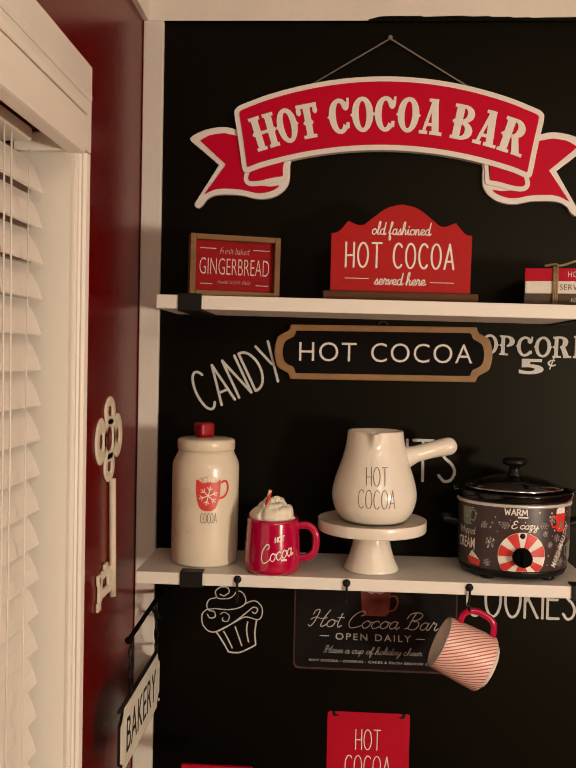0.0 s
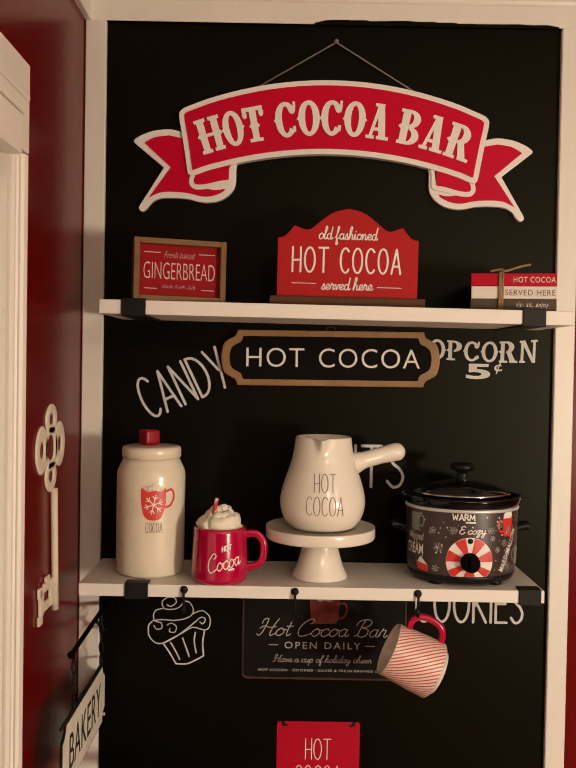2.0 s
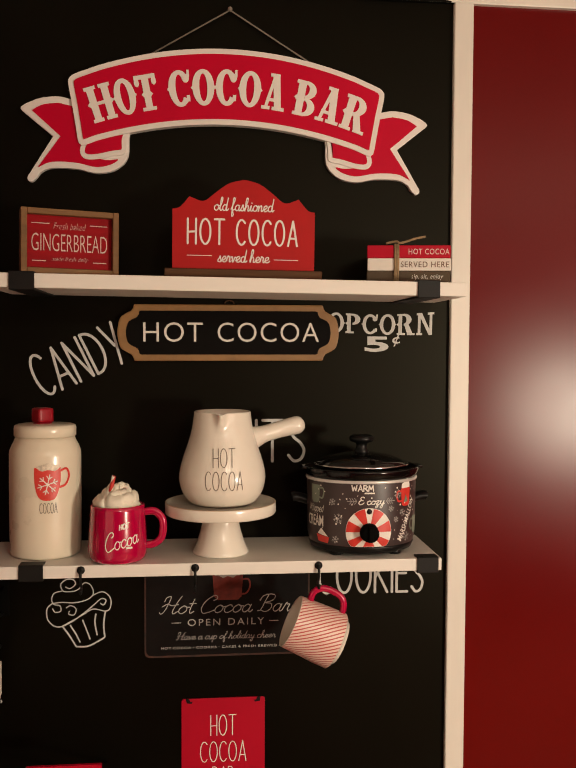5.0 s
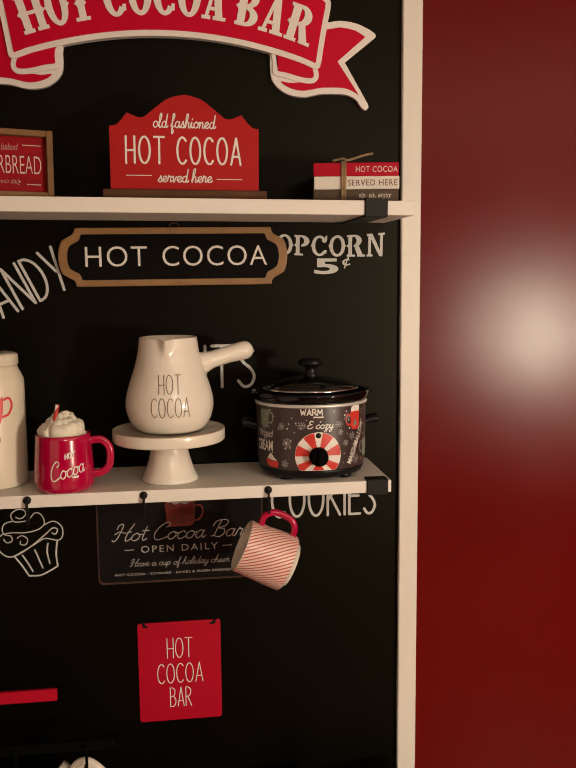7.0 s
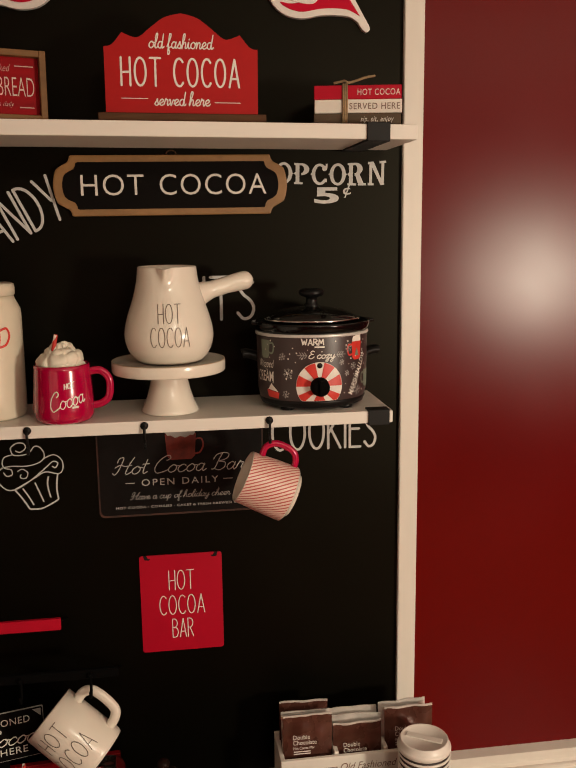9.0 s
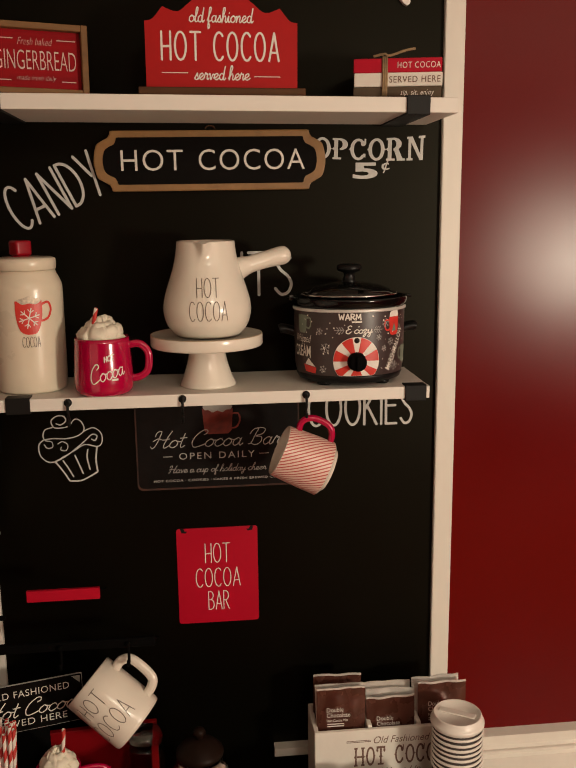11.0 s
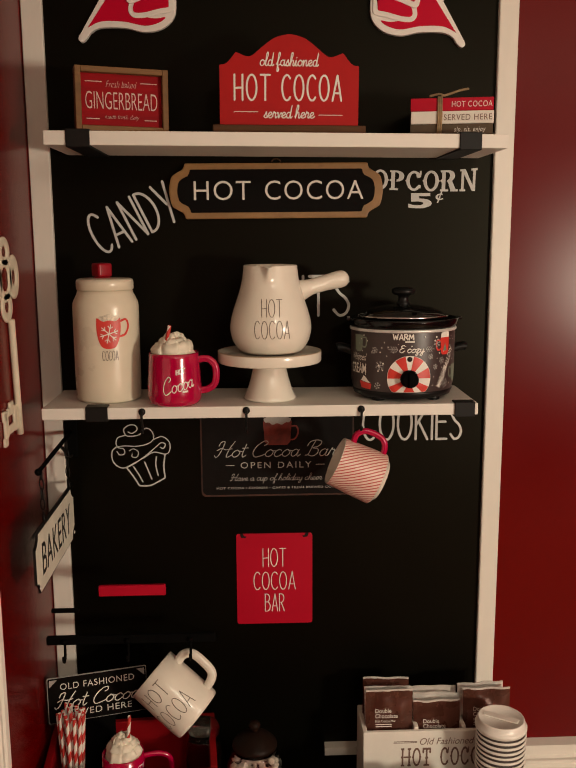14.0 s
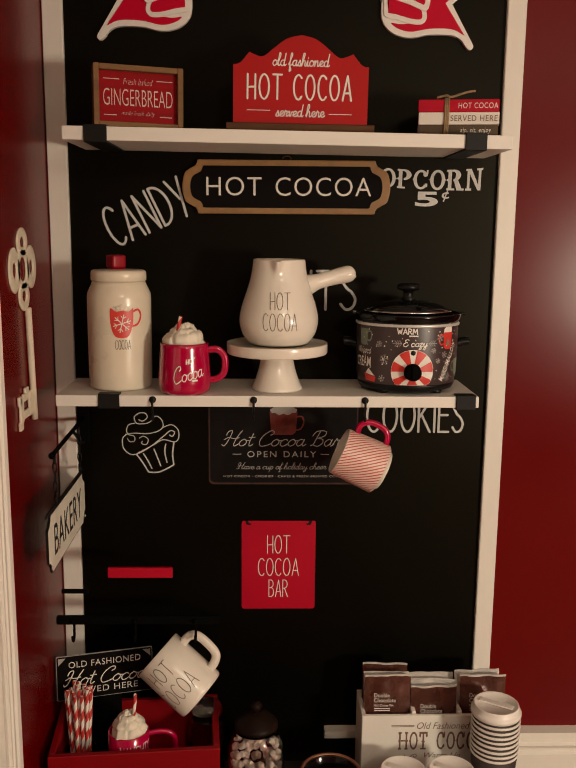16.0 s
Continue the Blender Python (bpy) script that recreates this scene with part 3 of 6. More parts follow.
# ---- the room ----
L, W, R, S, TOP = -0.367, 1.5, 2.3, -2.6, 2.42
# floor, ceiling, south and east walls are unseen, added to close in bounced light
structure("floor", B(L - 0.2, R + 0.1, S - 0.1, W + 0.1, -0.05, 0), M_FLOOR, "assumed oak floor out of view, added to bounce light", "floor")
structure("ceiling", B(L - 0.2, R + 0.1, S - 0.1, W + 0.1, TOP, TOP + 0.05), M_CEIL, "assumed white ceiling out of view, added to bounce light", "ceiling")
structure("wall_north", B(L - 0.12, R + 0.1, W, W + 0.1, 0, TOP), M_WALL, "deep red satin-painted wall behind the chalkboard", "wall")
structure("wall_south", B(L - 0.2, R + 0.1, S - 0.1, S, 0, TOP), M_WALL, "assumed red wall out of view, added to bounce light", "wall")
structure("wall_east", B(R, R + 0.1, S, W, 0, TOP), M_WALL, "assumed red wall out of view, added to bounce light", "wall")
WY0, WY1, WZ0, WZ1 = 0.10, 1.053, 0.80, 1.965
bm = bmesh.new()
box(bm, L - 0.12, L, WY1, W, 0, TOP)
box(bm, L - 0.12, L, S, WY0, 0, TOP)
box(bm, L - 0.12, L, WY0, WY1, 0, WZ0)
box(bm, L - 0.12, L, WY0, WY1, WZ1, TOP)
structure("wall_west", bm, M_WALL, "deep red satin-painted wall with a white-cased window", "wall")
structure("backdrop", B(L - 0.4, L - 0.38, -0.4, 1.5, 0.3, 2.4), M_NIGHT, "dark night outside the window", "backdrop")

# chalkboard with white boards round it
structure("chalkboard", B(-0.335, 0.465, W - 0.004, W - 0.0005, 0.45, 2.296), M_BOARD, "black chalkboard panel with white lettering behind the shelves", "chalkboard")
structure("trim_west", B(L + 0.001, -0.330, W - 0.014, W - 0.0004, 0.02, 2.291, bevel=0.0015), M_WHITE, "white painted upright board along the chalkboard", "trim")
structure("trim_east", B(0.460, 0.4945, W - 0.014, W - 0.0004, 0.6235, 2.291, bevel=0.0015), M_WHITE, "white painted upright board along the chalkboard", "trim")


def moulding(name, prof, length, m, mat, label, category="moulding"):
    """A strip of a given (out, up) cross-section along x."""
    bm = bmesh.new()
    a = [bm.verts.new((0, -o, u)) for o, u in prof]
    b = [bm.verts.new((length, -o, u)) for o, u in prof]
    for i in range(len(prof)):
        j = (i + 1) % len(prof)
        bm.faces.new((a[i], a[j], b[j], b[i]))
    bm.faces.new(a[::-1]), bm.faces.new(b)
    bmesh.ops.recalc_face_normals(bm, faces=bm.faces)
    ob = structure(name, bm, mat, label, category)
    ob.matrix_world = m
    return ob


CROWN = [(0.0, 0), (0.009, 0), (0.010, 0.002), (0.010, 0.036), (0.013, 0.039), (0.015, 0.044), (0.013, 0.047), (0.020, 0.050), (0.028, 0.057), (0.042, 0.068), (0.056, 0.090), (0.066, 0.112), (0.074, 0.118), (0.074, 0.128), (0.0, 0.128)]
moulding("crown_north", CROWN, R - L, pose(L, W, 2.291), M_WHITE, "white painted crown moulding above the chalkboard")
moulding("crown_west", CROWN, W - S - 0.001, pose(L, S, 2.2915, 0, 0, 90), M_WHITE, "white painted crown moulding above the window wall")
# the brush went over the edge of the crown here and there
bm = bmesh.new()
top = [(0.0, 0.0), (0.02, 0.005)]
random.seed(4)
x = 0.03
while x < 0.40:
    z = 0.0065 * (1 - 0.75 * (x / 0.42)) + random.uniform(-0.001, 0.001)
    top += [(x, max(0.001, z)), (x + 0.028, max(0.001, z + 0.0006))]
    x += random.uniform(0.03, 0.05)
top += [(0.425, 0.0)]
plate(bm, [(a, b) for a, b in top] + [(0.425, -0.002), (0.0, -0.002)], -0.0006, 0)
box(bm, -0.36, 0.43, -0.0004, 0.0062, -0.0026, -0.0022)
structure("paint_edge", bm, M_BOARD, "ragged black brush strokes on the crown's lower edge", "paint").location = (0.03, W - 0.0103, 2.2930)
RAIL = [(0.0, 0), (0.012, 0), (0.012, 0.062), (0.018, 0.066), (0.018, 0.074), (0.012, 0.078), (0.012, 0.086), (0.022, 0.092), (0.026, 0.100), (0.020, 0.104), (0.020, 0.116), (0.028, 0.120), (0.028, 0.130), (0.0, 0.130)]
moulding("chair_rail_cap", [(0.0, 0), (0.016, 0), (0.016, 0.006), (0.022, 0.009), (0.022, 0.020), (0.0, 0.020)], 0.4945 - 0.157, pose(0.157, W - 0.0045, 0.603), M_WHITE, "short white painted cap of the chair rail on the chalkboard")
moulding("chair_rail", RAIL, R - 0.495, pose(0.495, W - 0.0005, 0.4865), M_WHITE, "white painted chair rail along the red wall")
structure("wainscot", B(0.468, R, W - 0.013, W - 0.0004, 0, 0.4860), M_WHITE, "white painted panelling below the chair rail", "wainscot")

# ---- window on the left wall ----
win = tagged(new("window_1"), "white-cased window with closed white slatted blinds", "window", kind="structure")
win.location = (L, 0.58, WZ0)


def at_win(bm):
    bmesh.ops.translate(bm, verts=bm.verts, vec=(-L, -0.58, -WZ0))
    return bm


for nm, y0, y1 in (("casing", WY1, WY1 + 0.053), ("casing", WY0 - 0.053, WY0)):
    bm = bmesh.new()
    prof = [(0, y0), (0.018, y0), (0.020, y0 + 0.003), (0.017, y0 + 0.007), (0.017, y0 + 0.018), (0.0195, y0 + 0.020), (0.0195, y0 + 0.026), (0.0165, y0 + 0.028), (0.0165, y0 + 0.038), (0.020, y0 + 0.041), (0.022, y0 + 0.050), (0.019, y0 + 0.053), (0, y0 + 0.053)]
    lo = [bm.verts.new((L + o, y, WZ0 - 0.06)) for o, y in prof]
    hi = [bm.verts.new((L + o, y, WZ1 - 0.002)) for o, y in prof]
    for i in range(len(prof)):
        j = (i + 1) % len(prof)
        bm.faces.new((lo[i], lo[j], hi[j], hi[i]))
    bm.faces.new(lo[::-1]), bm.faces.new(hi)
    bmesh.ops.recalc_face_normals(bm, faces=bm.faces)
    part(nm, at_win(bm), M_WHITE, win)
bm = box(bmesh.new(), L, L + 0.022, WY0 - 0.053, WY1 + 0.053, WZ1, 2.032, bevel=0.001)
part("head_casing", at_win(bm), M_WHITE, win)
bm = bmesh.new()
prof = [(0, 2.0322), (0.022, 2.0322), (0.0228, 2.038), (0.022, 2.043), (0.022, 2.078), (0, 2.078)]
a = [bm.verts.new((L + o, WY0 - 0.0532, z)) for o, z in prof]
b = [bm.verts.new((L + o, WY1 + 0.0532, z)) for o, z in prof]
for i in range(len(prof)):
    j = (i + 1) % len(prof)
    bm.faces.new((a[i], a[j], b[j], b[i]))
bm.faces.new(a[::-1]), bm.faces.new(b)
bmesh.ops.recalc_face_normals(bm, faces=bm.faces)
part("head_cap", at_win(bm), M_WHITE, win)
part("window_sill", at_win(box(bmesh.new(), L - 0.1, L + 0.045, WY0 - 0.075, WY1 + 0.075, WZ0 - 0.09, WZ0 - 0.062, bevel=0.004)), M_WHITE, win)
for y0, y1 in ((WY1 - 0.014, WY1 - 0.0003), (WY0 + 0.0003, WY0 + 0.014)):
    part("jamb", at_win(box(bmesh.new(), L - 0.11, L + 0.016, y0, y1, WZ0, WZ1 - 0.003)), M_WHITE, win)
part("pane", at_win(box(bmesh.new(), L - 0.104, L - 0.100, WY0 + 0.015, WY1 - 0.015, WZ0, WZ1)), M_PANE, win)

blind = thing("window_blind", (L, 0.55, WZ0), "white faux-wood slatted blind, closed, hung in the window", "blind")


def at_blind(bm):
    bmesh.ops.translate(bm, verts=bm.verts, vec=(-L, -0.55, -WZ0))
    return bm


part("valance", at_blind(box(bmesh.new(), L + 0.024, L + 0.046, 0.10, 1.004, 1.940, 1.998, bevel=0.004, segs=2)), M_BLIND, blind)
part("valance_bead", at_blind(box(bmesh.new(), L + 0.0465, L + 0.050, 0.10, 1.0025, 1.986, 1.996, bevel=0.0015)), M_BLIND, blind)
part("valance_return", at_blind(box(bmesh.new(), L - 0.04, L + 0.0238, 0.990, 1.0035, 1.942, 1.964, bevel=0.002)), M_BLIND, blind)
part("head_rail", at_blind(box(bmesh.new(), L - 0.055, L - 0.01, 0.12, 0.975, 1.948, 1.9640, bevel=0.002)), M_BLIND, blind)
sb = bmesh.new()
for i, (o, s) in enumerate(((-0.024, 0), (-0.008, 0.0022), (0.008, 0.0022), (0.024, 0))):
    for yy in (-0.432, 0.477):
        sb.verts.new((o, yy, s)), sb.verts.new((o, yy, s - 0.003))
sb.verts.ensure_lookup_table()
v = sb.verts
for i in range(3):
    k = 4 * i
    for q in ((0, 2, 6, 4), (1, 5, 7, 3), (0, 4, 5, 1), (2, 3, 7, 6)):
        sb.faces.new([v[k + c] for c in q])
sb.faces.new((v[0], v[1], v[3], v[2])), sb.faces.new((v[12], v[14], v[15], v[13]))
bmesh.ops.recalc_face_normals(sb, faces=sb.faces)
slat_mesh = bpy.data.meshes.new("slat")
sb.to_mesh(slat_mesh)
sb.free()
slat_mesh.materials.append(M_BLIND)
random.seed(2)
for i in range(25):
    piece("slat", slat_mesh, blind, pose(-0.022, -0.008, 1.917 - 0.0435 * i - WZ0, 0, 63 + random.uniform(-2, 2), 0))
for y in (0.94, 0.62, 0.25):
    for dx in (-0.046, -0.001):
        part("ladder_cord", at_blind(tube(bmesh.new(), [(L + dx, y, 1.93), (L + dx, y, WZ0 + 0.02)], 0.0007, 6)), M_CORD, blind)
for y, z in ((0.870, 1.15), (0.850, 1.10)):
    part("pull_cord", at_blind(tube(bmesh.new(), [(L + 0.006, y, 1.935), (L + 0.007, y + 0.003, 1.6), (L + 0.006, y, z)], 0.0011, 6)), M_CORD, blind)

# ---- shelves ----
S1, S2, SF1, SF2 = 1.792, 1.355, 1.306, 1.3135


def shelf(x0, x1, y0, top, label, straps, tilt=0.0, thick=0.0195):
    s = thing("shelf", ((x0 + x1) / 2, W, top), label, "shelf", "shelves on the chalkboard", ry=tilt)
    c = (x0 + x1) / 2
    bm = box(bmesh.new(), x0 - c, x1 - c, y0 - W, -0.015, -thick, 0, bevel=0.0016, segs=2)
    part("board", bm, M_SHELF, s)
    for a, b in straps:
        bm = bmesh.new()
        box(bm, a - c, b - c, y0 - W - 0.0035, y0 - W - 0.0003, -thick - 0.003, 0.0025, bevel=0.0008)
        box(bm, a - c, b - c, y0 - W - 0.0003, -0.016, -thick - 0.003, -thick - 0.0002)
        box(bm, a - c, b - c, y0 - W - 0.0003, y0 - W + 0.02, 0.0003, 0.0025)
        part("bracket", bm, M_IRON, s, "flat black steel shelf bracket")
    return s


TILT1 = 0.5


def top_1(x):
    """The top of the upper shelf, which hangs a little low at one end."""
    return S1 - math.tan(math.radians(TILT1)) * (x - 0.069)


shelf(-0.297, 0.431, SF1, top_1(0.067), "white painted pine shelf on black flat steel brackets", [(-0.262, -0.225), (0.353, 0.388)], TILT1, 0.0218)
shelf(-0.325, 0.399, SF2, S2, "white painted pine shelf with small hooks along its edge", [(-0.253, -0.217), (0.359, 0.393)])


def edge_hook(x):
    h = thing("cup_hook", (x, SF2, S2 - 0.008), "small black hook screwed to the shelf's edge", "hook", "hooks under the shelf")
    part("screw_plate", lathe(bmesh.new(), [(0, -0.003), (0.0055, -0.003), (0.006, -0.001), (0.006, 0.001), (0, 0.001)], 20), M_IRON, h, m=pose(0, -0.0014, 0.001, 90, 0, 0))
    pts = smooth_line([(0, -0.002, 0.001), (0, -0.007, -0.004), (0, -0.006, -0.014), (0, -0.002, -0.021), (0, 0.004, -0.026), (0, 0.0, -0.033), (0, -0.008, -0.033), (0, -0.012, -0.027)], 6)
    part("hook", tube(bmesh.new(), pts, 0.0021, 10), M_IRON, h)
    return h


for x in (-0.161, 0.011, 0.202):
    edge_hook(x)

# ---- white lettering and drawing on the chalkboard ----
Y0 = W - 0.0042


def board_pen(name, body, x, z, w, h, pen, label, rot=0.0, **k):
    ob = part(name, pen_letters(body, w, h, pen, **k), M_CHALK, None)
    ob.matrix_world = pose(x, Y0 - 0.0003, z, 0, rot, 0)
    return tagged(ob, label, "lettering")


def board_words(name, body, x, z, w, h, label, rot=0.0, **k):
    ob = part(name, lettering(body, w, h, depth=0.0003, **k), M_CHALK, None)
    ob.matrix_world = pose(x, Y0, z, 0, rot, 0)
    return tagged(ob, label, "lettering")


board_pen("candy_lettering", "CANDY", -0.191, 1.664, 0.159, 0.077, 0.0046, "white slanting word CANDY on the black chalkboard", rot=-24, shear=-0.05)
pop = part("popcorn_lettering", slab_word("POPCORN", -0.110, 0.110, 0.0345, lambda u, v: Vector((u, 0, v * (1 + 1.6 * max(0, u)) + 0.35 * u * u)), 0.0004, st=0.15, gap=0.07), M_CHALK, None)
pop.matrix_world = pose(0.322, Y0, 1.7285, 0, 1, 0)
tagged(pop, "white western word POPCORN on the black chalkboard", "lettering")
board_words("price_lettering", "5", 0.329, 1.6935, 0.043, 0.027, "white numeral 5 under the word popcorn", thin=0.03)
board_words("cent_lettering", "\u00a2", 0.364, 1.700, 0.014, 0.020, "white cent sign beside the numeral", rot=-8, thin=0.01)
board_pen("nuts_lettering", "NUTS", 0.120, 1.523, 0.166, 0.077, 0.0050, "white word NUTS on the chalkboard behind the pitcher")
board_pen("cookies_lettering", "COOKIES", 0.323, 1.281, 0.192, 0.068, 0.0046, "white word COOKIES on the chalkboard under the shelf")

bm = bmesh.new()
cc = lambda *p: smooth_line([(a * 0.0100, b * 0.0100, 0) for a, b in p], 8)
for k, (wide, stroke) in enumerate((
        (0.0022, cc((-3.0, 4.4), (-3.0, 5.2), (-2.0, 5.9), (-0.9, 5.8), (-0.6, 5.0), (-1.5, 4.3), (-2.3, 4.6))),
        (0.0020, cc((-3.0, 4.4), (-2.5, 3.8), (-1.0, 3.8), (0.0, 4.2), (0.9, 5.2), (1.8, 5.0), (2.4, 4.0), (2.3, 3.0), (1.2, 2.2), (-0.8, 1.8), (-3.0, 1.9), (-4.6, 1.7))),
        (0.0020, cc((-2.9, 3.9), (-4.2, 3.5), (-4.6, 2.4), (-4.2, 1.6), (-3.2, 1.3), (-3.1, 0.4), (-4.0, 0.2), (-4.5, 0.9))),
        (0.0022, cc((-4.6, 1.7), (-5.4, 0.8), (-5.3, -1.0), (-4.2, -2.2), (-2.9, -2.3), (-1.2, -1.5), (0.8, -0.1), (2.6, 1.4), (3.8, 2.4), (4.6, 2.1), (4.2, 1.3), (3.6, 1.6))),
        (0.0018, cc((-2.2, 0.9), (-1.4, 1.3), (-0.5, 0.7), (-0.8, -0.3), (-1.7, -0.2), (-1.6, 0.4))),
        (0.0020, cc((2.3, 3.0), (4.0, 3.6), (5.3, 2.6), (5.4, 1.0), (4.6, 0.2), (2.4, 0.6), (0.4, -0.5), (-2.9, -2.3))),
        (0.0028, cc((-2.8, -2.3), (-1.6, -4.0), (-0.5, -5.9))), (0.0028, cc((-0.5, -5.9), (1.4, -5.9), (3.0, -5.2), (4.4, -4.4))), (0.0028, cc((4.4, -4.4), (4.2, -2.2), (4.5, 0.2))),
        (0.0026, cc((-1.5, -2.1), (-0.6, -3.6), (0.2, -5.2))), (0.0026, cc((0.6, -1.2), (1.2, -2.8), (1.9, -4.7))), (0.0026, cc((2.9, -0.2), (2.7, -1.8), (3.1, -4.0))))):
    ribbon(bm, [(p.x, p.y) for p in stroke], wide, -0.00003 * k)
cup = part("cupcake_drawing", bm, M_CHALK, None)
cup.matrix_world = pose(-0.190, W - 0.0047, 1.226)
tagged(cup, "white line drawing of a swirled cupcake on the chalkboard", "drawing")

# ---- banner sign ----
ban = thing("banner_sign", (0.0665, W - 0.004, 2.065), "crimson ribbon-shaped wooden sign with white edge and letters", "sign", ry=0.55)
b_top = lambda x: 0.127 - 0.78 * x * x
b_bot = lambda x: -0.72 * x * x
for s in (1, -1):
    f = lambda pts: [(s * -a, b) for a, b in pts]
    tail = f([(0.16, 0.030)] + [tuple(p[:2]) for p in smooth_line([(0.262, 0.030, 0), (0.285, 0.035, 0), (0.315, 0.031, 0), (0.338, 0.0205, 0), (0.3445, 0.0155, 0), (0.341, 0.0115, 0)], 6)] + [(0.291, -0.029)]
             + [tuple(p[:2]) for p in smooth_line([(0.3305, -0.094, 0), (0.3335, -0.1005, 0), (0.329, -0.104, 0), (0.322, -0.098, 0), (0.314, -0.088, 0), (0.295, -0.080, 0), (0.255, -0.080, 0), (0.222, -0.086, 0), (0.192, -0.080, 0), (0.172, -0.060, 0), (0.170, -0.028, 0)], 6)])
    bm = plate(bmesh.new(), inset(tail, -0.0022), -0.009, 0, bevel=0.0015)
    t = part("ribbon_tail", bm, M_BANNERWHITE, ban)
    red = f([(0.255, 0.020)] + [tuple(p[:2]) for p in smooth_line([(0.285, 0.026, 0), (0.310, 0.022, 0), (0.328, 0.012, 0)], 5)] + [(0.281, -0.029)]
            + [tuple(p[:2]) for p in smooth_line([(0.318, -0.082, 0), (0.295, -0.072, 0), (0.256, -0.072, 0), (0.222, -0.078, 0), (0.198, -0.073, 0), (0.186, -0.064, 0), (0.205, -0.066, 0), (0.246, -0.060, 0)], 5)])
    part("red_field", plate(bmesh.new(), red, -0.0104, -0.0086), M_BANNER, t)
    fold = f([tuple(p[:2]) for p in smooth_line([(0.1715, -0.016, 0), (0.1715, -0.034, 0), (0.1735, -0.0535, 0), (0.195, -0.0590, 0), (0.222, -0.0655, 0), (0.241, -0.0650, 0), (0.2490, -0.054, 0), (0.2440, -0.036, 0), (0.228, -0.022, 0), (0.200, -0.014, 0)], 6, True)])
    fo = part("ribbon_fold", plate(bmesh.new(), fold, -0.0118, -0.0088, bevel=0.001), M_BANNERWHITE, ban)
    part("red_field", plate(bmesh.new(), inset(fold, 0.0085), -0.0128, -0.0110), M_BANNER, fo)
N = 36
xs = [-0.263 + 0.526 * i / N for i in range(N + 1)]
main = [(x, b_top(x)) for x in xs[1:-1]]
side = [(-0.2435, -0.0445), (-0.2485, -0.0430), (-0.2515, -0.0385), (-0.2560, -0.0100), (-0.2620, 0.0250), (-0.2680, 0.0550), (-0.2682, 0.0640), (-0.2640, 0.0705), (-0.2560, 0.0748)]
main = side + main[2:-2] + [(-x, z) for x, z in side[::-1]] + [(x, b_bot(x)) for x in xs[::-1][3:-3]]


def arch_plate(outline, y_front, y_back):
    """An arched board filled by strips that run from its lower to its upper edge."""
    n = len(outline)
    i0 = min(range(n), key=lambda i: outline[i][0])
    i1 = max(range(n), key=lambda i: outline[i][0])
    walk_round = [outline[(i0 + k) % n] for k in range(n)]
    m = (i1 - i0) % n
    chains = (walk_round[:m + 1], (walk_round[m:] + walk_round[:1])[::-1])

    def spread(pts, count):
        d = [0.0]
        for a, b in zip(pts, pts[1:]):
            d.append(d[-1] + math.hypot(b[0] - a[0], b[1] - a[1]))
        out, j = [], 0
        for k in range(count + 1):
            s = d[-1] * k / count
            while j < len(pts) - 2 and d[j + 1] < s:
                j += 1
            f = (s - d[j]) / max(1e-9, d[j + 1] - d[j])
            out.append((pts[j][0] + f * (pts[j + 1][0] - pts[j][0]), pts[j][1] + f * (pts[j + 1][1] - pts[j][1])))
        return out

    bm = bmesh.new()
    up, low = spread(chains[0], 110), spread(chains[1], 110)
    rows = [[bm.verts.new((x, y, z)) for x, z in c] for y in (y_front, y_back) for c in (up, low)]
    uf, lf, ub, lb = rows
    for k in range(110):
        for q in ((uf[k], uf[k + 1], lf[k + 1], lf[k]), (ub[k], lb[k], lb[k + 1], ub[k + 1]), (uf[k], ub[k], ub[k + 1], uf[k + 1]), (lf[k], lf[k + 1], lb[k + 1], lb[k])):
            bm.faces.new(q)
    bmesh.ops.remove_doubles(bm, verts=bm.verts, dist=1e-6)
    bmesh.ops.recalc_face_normals(bm, faces=bm.faces)
    return bm


mp = part("ribbon_panel", arch_plate(main, -0.0150, -0.0010), M_BANNERWHITE, ban)
part("red_field", arch_plate(inset(main, 0.0092), -0.0166, -0.0146), M_BANNER, mp)


def on_arc(u, v):
    k = -1.5 * u
    n = Vector((-k, 0, 1)).normalized()
    return Vector((u, -0.0166, 0.0615 - 0.75 * u * u)) + n * v


for body, x0, x1 in (("HOT", -0.2340, -0.1210), ("COCOA", -0.1020, 0.0970), ("BAR", 0.1120, 0.2400)):
    part("lettering", slab_word(body, x0, x1, 0.0600, on_arc, 0.0024, st=0.215), M_BANNERWHITE, ban, "raised white slab-serif letters")
part("hanging_string", tube(bmesh.new(), [(-0.146, -0.004, 0.108), (-0.001, -0.008, 0.194), (0.001, -0.008, 0.194), (0.146, -0.004, 0.110)], 0.0014, 8), M_STRING, ban, "grey jute hanging string")
part("nail", lathe(bmesh.new(), [(0, 0), (0.004, 0.001), (0.004, 0.003), (0.0015, 0.004), (0.0015, 0.012), (0, 0.012)], 14), M_STRING, ban, m=pose(0, -0.014, 0.195, -90, 0, 0))

